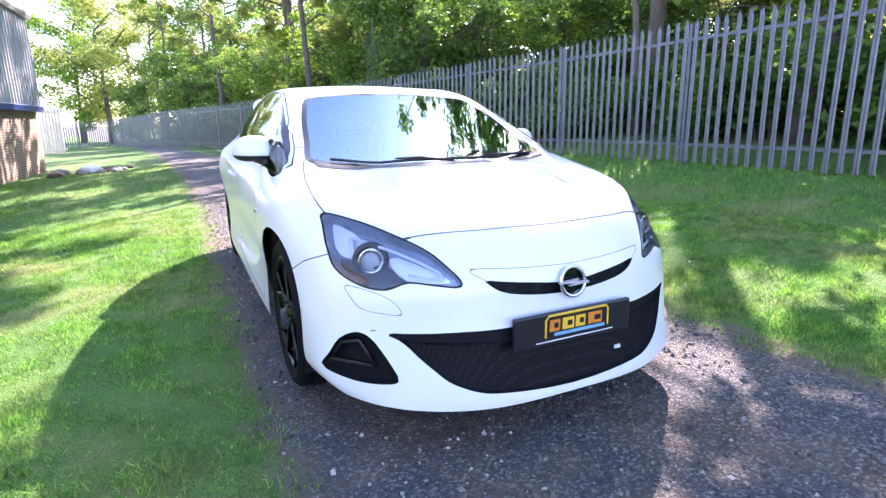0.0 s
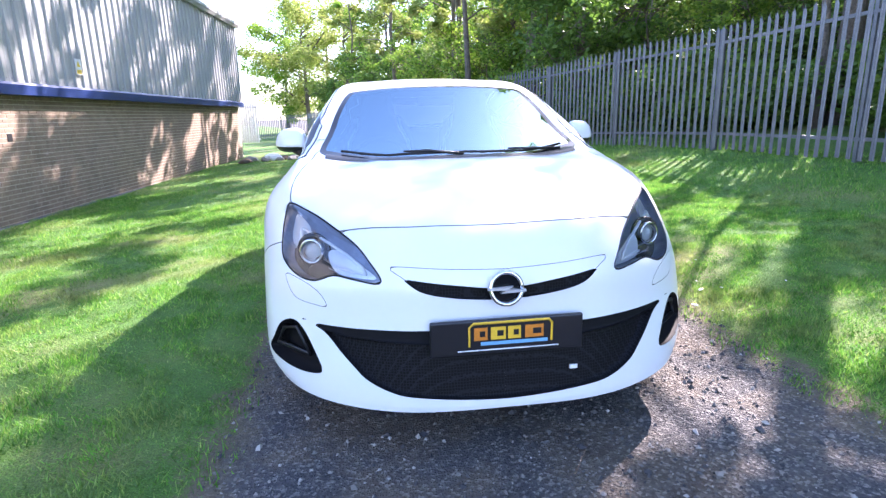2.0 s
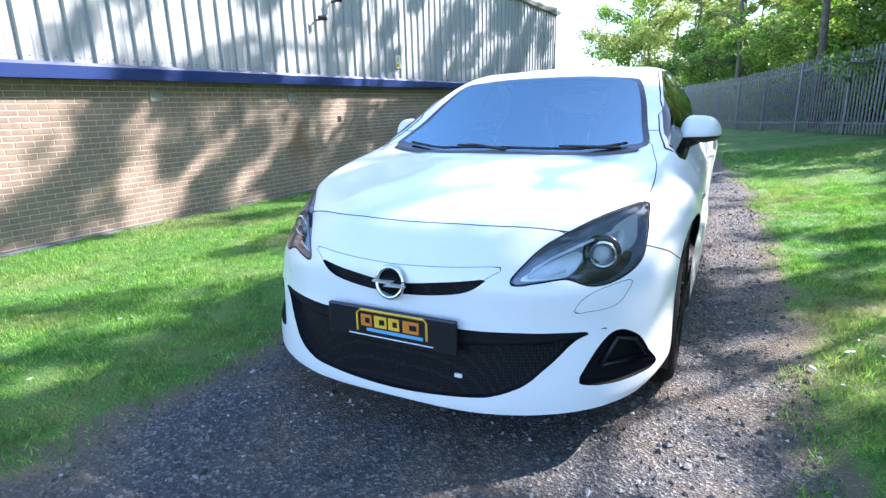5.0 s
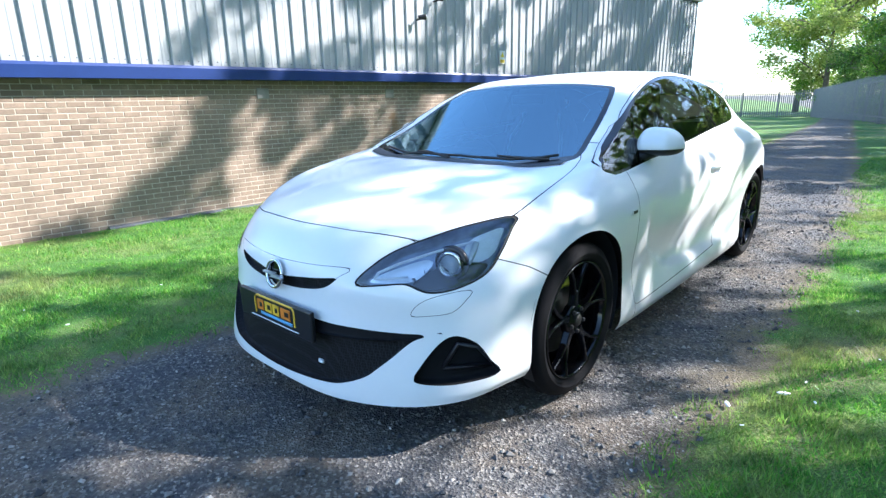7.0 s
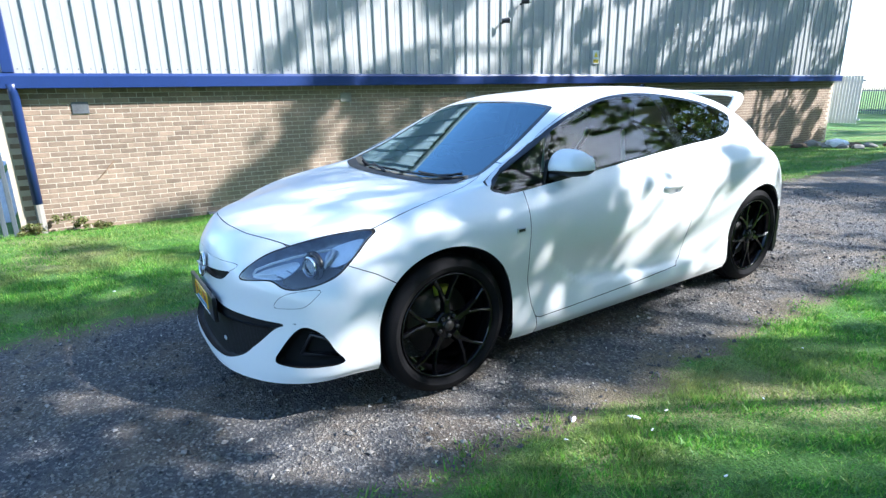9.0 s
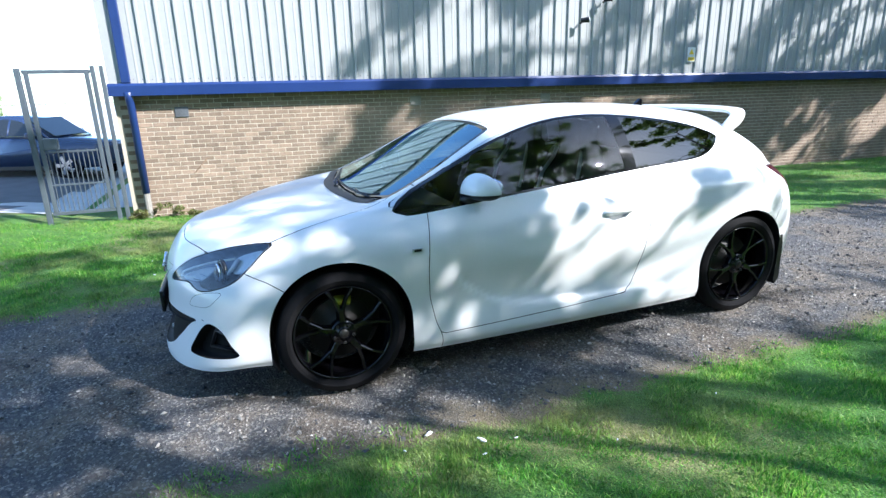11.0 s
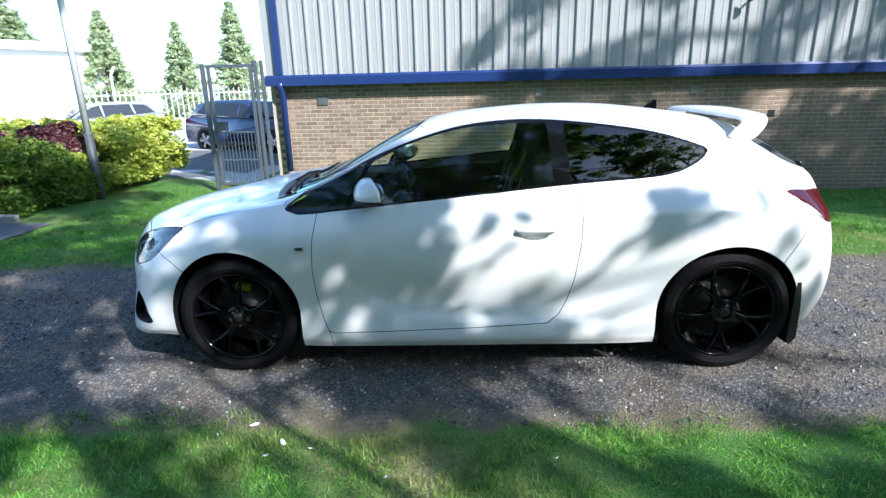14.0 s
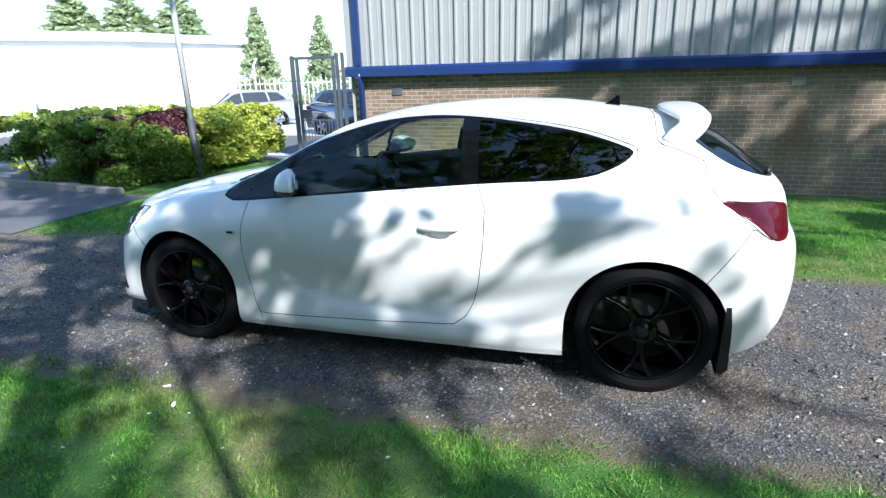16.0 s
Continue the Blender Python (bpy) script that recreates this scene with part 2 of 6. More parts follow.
M_LAMPHOUSE = plain("lamp_reflector", (.84, .87, .92), .34, .55, vary=.12, scale=30, bump=0)
M_LAMPBACK = plain("dark_chrome_housing", (.30, .34, .44), .3, .5, vary=.3, scale=14, fine=30, bump=0)
M_GRILLEBLACK = plain("grille_black", (.006, .006, .007), .7, bump=0)
M_GRILLEBLACK.node_tree.nodes["Principled BSDF"].inputs["Specular IOR Level"].default_value = .15
M_LAMPDARK = plain("lamp_bezel", (.02, .02, .024), .25, bump=0)
M_LIGHTGUIDE = plain("frosted_light_guide", (.86, .88, .90), .3, vary=.05, bump=0)
M_TAIL = plain("red_tail_lens", (.07, .002, .005), .08, vary=.4, scale=14, bump=0)
M_TAIL.node_tree.nodes["Principled BSDF"].inputs["Specular IOR Level"].default_value = .3
M_TRIM = plain("cabin_trim", (.022, .022, .025), .7, vary=.3, scale=20, bump=.2)
M_LINING = plain("roof_lining", (.10, .10, .10), .9, vary=.1, bump=.1)
M_PIPING = plain("white_seat_trim", (.65, .66, .68), .6, bump=0)
M_PLATE = plain("black_number_plate", (.012, .012, .015), .3, vary=.1, bump=0)
M_GOLD = plain("gold_print", (.75, .45, .03), .4, vary=.2, scale=9, bump=0)
M_ORANGE = plain("orange_print", (.62, .20, .02), .4, bump=0)
M_PALEBLUE = plain("blue_print", (.16, .40, .62), .4, bump=0)
M_WHITEPRINT = plain("white_print", (.75, .75, .75), .5, bump=0)
# raised gloss and a blue tint put a brighter sky reflection into the pane
M_SCREEN = glass_material("windscreen_glass", (.32, .46, .54), .20, (.58, .84, 1))
M_SIDEGLASS = glass_material("side_glass", (.72, .80, .72), .0)
M_PRIVACY = glass_material("privacy_glass", (.04, .045, .05), .02)
M_LENS = glass_material("lamp_cover", (.93, .95, .96), .03)


def mesh_grille_material():
    """Black honeycomb mesh with dark holes."""
    m, n, l, b = shader("honeycomb_mesh")
    v = n.new("ShaderNodeTexVoronoi")
    v.feature = "DISTANCE_TO_EDGE"
    v.inputs["Scale"].default_value, v.inputs["Randomness"].default_value = 95, .25
    l.new(place_of(n), v.inputs["Vector"])
    r = ramp(n, ((.05, (.012, .012, .015)), (.14, (.001, .001, .001))))
    l.new(v.outputs["Distance"], r.inputs[0])
    l.new(r.outputs[0], b.inputs["Base Color"])
    b.inputs["Roughness"].default_value, b.inputs["Specular IOR Level"].default_value = .6, .15
    bump_of(n, l, b, v.outputs["Distance"], -.8, .01)
    return m


M_MESH = mesh_grille_material()


# ---- mesh helpers ----
def mesh_of(name, verts, faces, material, smooth=False):
    me = bpy.data.meshes.new(name)
    me.from_pydata([tuple(v) for v in verts], [], faces)
    me.materials.append(material)
    if smooth:
        me.polygons.foreach_set("use_smooth", [True] * len(me.polygons))
    me.update()
    return me


def quads_mesh(name, corners, material):
    """A mesh of loose faces from an array [face][corner][xyz], made quickly."""
    f, k, _ = corners.shape
    me = bpy.data.meshes.new(name)
    me.vertices.add(f * k)
    me.vertices.foreach_set("co", corners.astype(np.float32).ravel())
    me.loops.add(f * k)
    me.loops.foreach_set("vertex_index", np.arange(f * k, dtype=np.int32))
    me.polygons.add(f)
    me.polygons.foreach_set("loop_start", np.arange(0, f * k, k, dtype=np.int32))
    me.materials.append(material)
    me.update(calc_edges=True)
    return me


def part(name, bm, material, parent=None, label="", smooth=False):
    """Links a bmesh (or a mesh) as one object under a thing."""
    if isinstance(bm, bmesh.types.BMesh):
        me = bpy.data.meshes.new(name)
        if smooth:
            for f in bm.faces:
                f.smooth = True
        bm.to_mesh(me)
        bm.free()
        me.materials.append(material)
    else:
        me = bm
    ob = new(name, me)
    if parent:
        ob.parent = parent
    return tagged(ob, label)


def thing(name, label, category, at=None, group="", kind=""):
    ob = new(name)
    ob.empty_display_size = .1
    if at is not None:
        ob.matrix_world = at
    return tagged(ob, label, category, group, kind)


def box(x0, x1, y0, y1, z0, z1, bevel=0.0, bm=None):
    bm = bm or bmesh.new()
    made = bmesh.ops.create_cube(bm, size=1, matrix=Matrix.LocRotScale(((x0 + x1) / 2, (y0 + y1) / 2, (z0 + z1) / 2), None, (x1 - x0, y1 - y0, z1 - z0)))
    if bevel:
        edges = list({e for v in made["verts"] for e in v.link_edges})
        bmesh.ops.bevel(bm, geom=edges, offset=bevel, segments=2, affect="EDGES", profile=.5)
    return bm


def tube(points, radii, sides=8, bm=None, caps=True):
    """A round bar through points; radii: one, or one for each."""
    bm = bm or bmesh.new()
    pts = [Vector(p) for p in points]
    if not isinstance(radii, (list, tuple)):
        radii = [radii] * len(pts)
    rings = []
    for i, p in enumerate(pts):
        d = (pts[min(i + 1, len(pts) - 1)] - pts[max(i - 1, 0)]).normalized()
        a = d.orthogonal().normalized() if not rings else (rings[-1][1] - d * rings[-1][1].dot(d)).normalized()
        c = d.cross(a)
        rings.append(([bm.verts.new(p + (a * math.cos(2 * math.pi * k / sides) + c * math.sin(2 * math.pi * k / sides)) * radii[i]) for k in range(sides)], a))
    for (r0, _), (r1, _) in zip(rings, rings[1:]):
        for k in range(sides):
            bm.faces.new((r0[k], r0[(k + 1) % sides], r1[(k + 1) % sides], r1[k]))
    if caps:
        bm.faces.new(rings[0][0][::-1])
        bm.faces.new(rings[-1][0])
    return bm


def prism(outline, axis, a, b, bm=None):
    """An outline of 2D points drawn out along axis 'x', 'y' or 'z' from a to b."""
    bm = bm or bmesh.new()
    put = {"x": lambda p, k: (k, p[0], p[1]), "y": lambda p, k: (p[0], k, p[1]), "z": lambda p, k: (p[0], p[1], k)}[axis]
    r0, r1 = [bm.verts.new(put(p, a)) for p in outline], [bm.verts.new(put(p, b)) for p in outline]
    n = len(outline)
    for k in range(n):
        bm.faces.new((r0[k], r0[(k + 1) % n], r1[(k + 1) % n], r1[k]))
    bm.faces.new(r0[::-1])
    bm.faces.new(r1)
    bmesh.ops.recalc_face_normals(bm, faces=bm.faces)
    return bm


# ---- ground ----
def lane_edges(y):
    """The gravel lane's two edges at y: straight by the car, bending away with the fence beyond."""
    bend = max(0, y - 4.5)
    left = -1.06 - .015 * max(0, -y - 1) - .010 * bend
    right = 1.42 - .0 * bend
    if y > 4:
        right -= .13 * (y - 4) ** .95
        left -= .006 * (y - 4) ** 1.7
    if y < -3.2:
        left += .18 * (-3.2 - y)
        right += .25 * (-3.2 - y) ** 1.3
    return left, right


def ground_z(x, y):
    z = -max(0, min(.045, .028 - .0115 * y)) * min(1, max(0, 2.1 - abs(x - .1)))
    if x > 1.5:
        z += .115 * (min(x, 9) - 1.5)
    if x < -1.2:
        z -= .062 * (-1.2 - max(x, -6.2)) * min(1, max(.35, 1 + (y + 2.5) * .12))
    if y < -4.5 and x < -2.4:
        z *= max(0.0, 1 - (-4.5 - y) * .5)
    if x < -6.2:
        z = min(z, -.3) if y > -4.5 else z - .13 * min(3, -6.2 - x)
    z += .02 * noise.noise((x * .35, y * .35, 0))
    if y > 18:
        z -= .01 * min(30, y - 18)
    return z


def spread(core0, core1, step, far):
    inner = list(np.arange(core0, core1 + step / 2, step))
    grow = [step * 1.25 ** k for k in range(1, 60)]
    out = []
    d = 0
    for g in grow:
        d += g
        out.append(min(d, far))
        if d >= far:
            break
    return [core0 - k for k in reversed(out)] + inner + [core1 + k for k in out]


def make_ground():
    xs, ys = spread(-6.5, 6.5, .13, 500), spread(-7, 16, .13, 500)
    verts = [(x, y, ground_z(x, y)) for y in ys for x in xs]
    nx = len(xs)
    faces = [(j * nx + i, j * nx + i + 1, (j + 1) * nx + i + 1, (j + 1) * nx + i) for j in range(len(ys) - 1) for i in range(nx - 1)]
    me = mesh_of("ground", verts, faces, M_GROUND, True)
    lane = me.attributes.new("lane", "FLOAT", "POINT")
    values = []
    for x, y, z in verts:
        a, b = lane_edges(y)
        values.append(max(a - x, x - b))
    lane.data.foreach_set("value", values)
    tagged(new("ground", me), "grass verges either side of a worn grey gravel lane", "ground", kind="structure")


make_ground()


# ---- industrial building ----
WALL_TURN = -2.66
WALL = pose(-5.80, -3.15, 0, 0, 0, WALL_TURN)
WALL_LONG = 20.2


def make_building():
    b = thing("industrial_building", "low factory with buff brick base, blue fascia and grey cladding", "building", WALL)
    L = WALL_LONG
    wall = part("wall", box(-12, -.13, -.27, L, -.7, 1.6), M_MORTAR, b, "pale mortar joints of a buff brick wall")
    # profiled sheet: wide pans with a fine stiffener and narrow upright ribs
    bm = bmesh.new()
    prof = []
    step, y = .255, .02
    while y < L - .2:
        prof += [(0.0, y), (0.0, y + .09), (.004, y + .10), (.004, y + .115), (0.0, y + .125), (0.0, y + .205), (.034, y + .215), (.034, y + .245)]
        y += step
    prof += [(0.0, L - .02)]
    lo, hi = [], []
    for x, yy in prof:
        lo.append(bm.verts.new((x, yy, 1.7)))
        hi.append(bm.verts.new((x, yy, 4.2)))
    for k in range(len(prof) - 1):
        bm.faces.new((lo[k], lo[k + 1], hi[k + 1], hi[k]))
    clad = part("cladding", bm, M_CLAD, b, "grey profiled metal cladding with upright ribs")
    part("end_cladding", box(-12, .0, -.27, .02, 1.7, 4.2), M_CLAD, b)
    part("core", box(-11.9, -.06, .02, L - .02, 1.6, 4.15), M_CLAD, b)
    part("fascia", prism([(-.1, 1.56), (.07, 1.56), (.07, 1.70), (.05, 1.735), (-.1, 1.735)], "y", -.275, L + .03), M_BLUE, b, "blue painted metal drip fascia")
    part("soffit", box(-.128, -.1, -.27, L, 1.56, 1.60), M_DARK, b)
    part("corner_trim", box(-.10, .06, -.09, .03, 1.74, 4.2, .01), M_BLUE, b, "blue corner flashing")
    part("downpipe", tube([(.05, -.03, 1.62), (.0, -.03, 1.5), (-.04, -.03, 1.4), (-.04, -.03, .12)], .055, 10), M_BLUE, b, "blue rainwater pipe", True)
    part("pipe_foot", tube([(-.04, -.03, .12), (-.04, -.03, -.5)], .05, 10), M_CONCRETE, b)
    part("gutter", prism([(-.1, 4.2), (.10, 4.2), (.15, 4.3), (.15, 4.38), (-.1, 4.38)], "y", -.3, L + .15), M_CLAD, b)
    part("roof", prism([(.12, 4.38), (-6, 4.9), (-12.2, 4.38)], "y", -.3, L + .15), M_CLAD, b)
    part("plinth", prism([(-.13, -.6), (-.02, -.6), (-.04, -.27), (-.06, -.25), (-.13, -.25)], "y", 2.0, L), M_POSTDARK, b, "dark concrete strip at the wall's foot")
    screw = bmesh.new()
    bmesh.ops.create_cone(screw, cap_ends=True, segments=6, radius1=.008, radius2=.005, depth=.006, matrix=Matrix.Rotation(radians(90), 4, "Y"))
    sm = bpy.data.meshes.new("screw")
    screw.to_mesh(sm)
    screw.free()
    sm.materials.append(M_STEEL)
    for k in range(60):
        for o in (.045, .165):
            ob = new("screw", sm)
            ob.parent, ob.location = b, (.004, .02 + k * step + o, 1.79)
    for u, z in ((.63, 1.31), (4.32, 1.375), (6.78, 1.36)):
        vent = part("wall_vent", box(-.125, -.108, u - .095, u + .095, z - .075, z + .075, .006), M_STEEL if z < 1.33 else M_CONCRETE, b, "flat grey vent plate")
    part("wall_hole", box(-.125, -.119, 7.93, 8.03, .91, 1.02), M_DARK, b, "dark square hole in the brickwork")
    # thin brown rod drawn in place of the shadow that a bolt casts
    part("bolt_shadow_rod", tube([(-.115, .68, .37), (-.09, .79, .48), (-.115, .90, .60)], .008, 6), M_BOLTSHADOW, b, "thin brown rod standing in for a bolt's shadow")
    sign = part("warning_sign", box(.036, .042, 9.72, 9.90, 1.95, 2.21), M_WHITEPRINT, b, "small white and yellow warning sign")
    part("sign_panel", box(.042, .044, 9.735, 9.885, 1.965, 2.03), M_YELLOWSIGN, sign)
    part("sign_triangle", prism([(9.755, 2.08), (9.865, 2.08), (9.81, 2.185)], "x", .042, .044), M_YELLOWSIGN, sign)
    for k in range(2):
        part("sign_bar", box(.044, .045, 9.75, 9.87, 1.978 + .022 * k, 1.988 + .022 * k), M_DARK, sign)
    for u, z in ((7.36, 2.64), (7.8, 2.99)):
        lamp = part("wall_lamp", tube([(.03, u, z - .02), (.14, u, z - .01), (.17, u + .02, z)], .018, 6), M_DARK, b, "small dark wall lamp on a bracket")
        part("lamp_head", tube([(.13, u - .05, z + .01), (.20, u + .07, z + .02)], [.035, .05], 10), M_DARK, lamp)
        part("lamp_glass", tube([(.2, u + .07, z + .02), (.205, u + .08, z + .022)], .044, 10), M_WHITEPRINT, lamp)
    return b, wall


M_YELLOWSIGN = plain("yellow_sign", (.75, .55, .04), .5, bump=0)
BUILDING, BRICK_WALL = make_building()


# ---- palisade fence ----
def fence_line():
    """Posts every 2.75 m along the boundary."""
    corners = [(5.5, -6.2), (5.45, 2.1), (5.36, 5.0), (4.1, 10.9), (-5.5, 45), (-26, 50)]
    out, left = [], 0.0
    for (x0, y0), (x1, y1) in zip(corners, corners[1:]):
        d = math.hypot(x1 - x0, y1 - y0)
        s = left
        while s < d:
            out.append((x0 + (x1 - x0) * s / d, y0 + (y1 - y0) * s / d))
            s += 2.75
        left = s - d
    return out


def make_fence():
    top = 2.0
    f = thing("palisade_fence", "tall weathered grey steel palisade fence with pointed pales", "fence")
    w = .034
    section = [(-w, 0), (-w * .6, .012), (-w * .3, .012), (0, .002), (w * .3, .012), (w * .6, .012), (w, 0)]
    bm = bmesh.new()
    heights = [1.90, 1.965, 1.93, 2.0, 1.93, 1.965, 1.90]
    lo, hi = [], []
    for (a, d), h in zip(section, heights):
        lo.append((bm.verts.new((a, d, .03)), bm.verts.new((a, d - .003, .03))))
        hi.append((bm.verts.new((a, d, h)), bm.verts.new((a, d - .003, h))))
    for k in range(6):
        bm.faces.new((lo[k][0], lo[k + 1][0], hi[k + 1][0], hi[k][0]))
        bm.faces.new((lo[k + 1][1], lo[k][1], hi[k][1], hi[k + 1][1]))
        bm.faces.new((hi[k][0], hi[k + 1][0], hi[k + 1][1], hi[k][1]))
    pale = bpy.data.meshes.new("pale")
    bm.to_mesh(pale)
    bm.free()
    pale.materials.append(M_STEEL)
    pb = box(-.026, .026, -.05, .05, -.3, 1.93, .004)
    post = bpy.data.meshes.new("post")
    pb.to_mesh(post)
    pb.free()
    post.materials.append(M_STEEL)
    base = np.array([v.co[:] for v in pale.vertices])
    polys = [tuple(p.vertices) for p in pale.polygons]
    verts, faces, rng, count = [], [], random.Random(2), 0
    posts = fence_line()
    for (x0, y0), (x1, y1) in zip(posts, posts[1:]):
        z0, z1 = ground_z(x0, y0), ground_z(x1, y1)
        d = Vector((x1 - x0, y1 - y0, z1 - z0))
        flat = math.atan2(d.y, d.x)
        ob = new("post", post)
        ob.parent, ob.matrix_world = f, pose(x0, y0, z0, 0, 0, math.degrees(flat))
        for h in (.28, 1.72):
            side = Vector((-math.sin(flat), math.cos(flat), 0))
            c = Vector((x0, y0, z0 + h)) + side * .03
            rail = bmesh.new()
            box(0, d.length, -.02, .02, -.022, .022, 0, rail)
            bmesh.ops.transform(rail, matrix=Matrix.Translation(c) @ d.to_track_quat("X", "Z").to_matrix().to_4x4(), verts=rail.verts)
            part("rail", rail, M_STEEL, f)
        n = 17
        for k in range(n):
            s = (k + .5) / n
            at = Vector((x0, y0, z0)) + d * s
            m = pose(*at, 0, rng.uniform(-.5, .5), math.degrees(flat)) @ Matrix.Translation((0, .052, rng.uniform(-.015, .015)))
            if count < 290 and -3.5 < at.y < 46:
                ob = new("pale", pale)
                ob.parent, ob.matrix_world = f, m
                count += 1
            else:
                i = len(verts)
                verts += [tuple(m @ Vector(v)) for v in base]
                faces += [tuple(q + i for q in p) for p in polys]
    tagged(part("far_pale_run", mesh_of("far_pale_run", verts, faces, M_STEEL), None, f), kind="stuff")


make_fence()


# ---- woodland ----
def leaf_cloud(centres, radii, count, size, rng, flat=.7):
    """Small four-cornered leaves scattered through clumps."""
    pick = rng.integers(0, len(centres), count)
    c, r = np.array(centres)[pick], np.array(radii)[pick % len(radii)][:, None]
    d = rng.normal(size=(count, 3))
    d /= np.linalg.norm(d, axis=1)[:, None]
    p = c + d * r * rng.random((count, 1)) ** .45 * np.array((1, 1, flat))
    a = rng.normal(size=(count, 3)) * np.array((1, 1, .5))
    a /= np.linalg.norm(a, axis=1)[:, None]
    b = np.cross(a, rng.normal(size=(count, 3)))
    b /= np.linalg.norm(b, axis=1)[:, None]
    s = size * rng.uniform(.6, 1.3, (count, 1))
    return np.stack((p - a * s, p + b * s * .55, p + a * s, p - b * s * .55), 1)


def make_tree(name, label, high, trunk_r, crown_from, spread_r, leaves, size, material, seed, limbs=11, group="woodland trees", clump=1.0):
    rng, r2 = np.random.default_rng(seed), random.Random(seed)
    t = thing(name, label, "tree", group=group)
    bend = [(r2.uniform(-.25, .25), r2.uniform(-.25, .25)) for _ in range(5)]
    spine = [(0, 0, -.3)] + [(bx * (k + 1) * .35, by * (k + 1) * .35, high * (k + 1) / 5) for k, (bx, by) in enumerate(bend)]
    bm = tube(spine, [trunk_r * 1.25] + [trunk_r * (1 - .19 * k) for k in range(1, 6)], 9)
    centres, radii = [], []
    for k in range(limbs):
        s = crown_from + (1 - crown_from) * (k + r2.random()) / limbs
        i = min(4, int(s * 5))
        f = s * 5 - i
        root = Vector(spine[i]).lerp(Vector(spine[i + 1]), f)
        turn = r2.uniform(0, 6.28)
        reach = spread_r * (1.15 - .75 * abs(s - .5)) * r2.uniform(.6, 1.1)
        tip = root + Vector((math.cos(turn) * reach, math.sin(turn) * reach, reach * r2.uniform(.05, .6)))
        mid = root.lerp(tip, .5) + Vector((0, 0, reach * .12))
        tube([root, mid, tip], [trunk_r * .32, trunk_r * .2, .012], 5, bm)
        for q in (.35, .6, .85, 1.05):
            c = root.lerp(tip, q) + Vector([r2.uniform(-.5, .5) for _ in range(3)])
            centres.append(c[:])
            radii.append(r2.uniform(.45, 1.15) * spread_r / 3.2 * clump)
            twig = c + Vector([r2.uniform(-1, 1) for _ in range(3)])
            tube([root.lerp(tip, q * .8), c, twig], [.03, .018, .006], 3, bm)
    part("trunk", bm, M_BARK, t, "", True)
    part("crown", quads_mesh("crown", leaf_cloud(centres, radii, leaves, size, rng), material), None, t)
    return t


def plant(kinds, spots, seed, low=.85, high=1.12):
    """Sets each kind at its first spot and copies of it at the others."""
    r, used = random.Random(seed), set()
    for x, y, k in spots:
        m = pose(x, y, ground_z(x, y), r.uniform(-2, 2), r.uniform(-2, 2), r.uniform(0, 360)) @ Matrix.Scale(r.uniform(low, high), 4)
        if k not in used:
            used.add(k)
            kinds[k].matrix_world = m
        else:
            copy_thing(kinds[k], Matrix()).matrix_basis = m


def fence_x(y):
    return 5.45 if y < 5 else 5.36 - .275 * (y - 5)


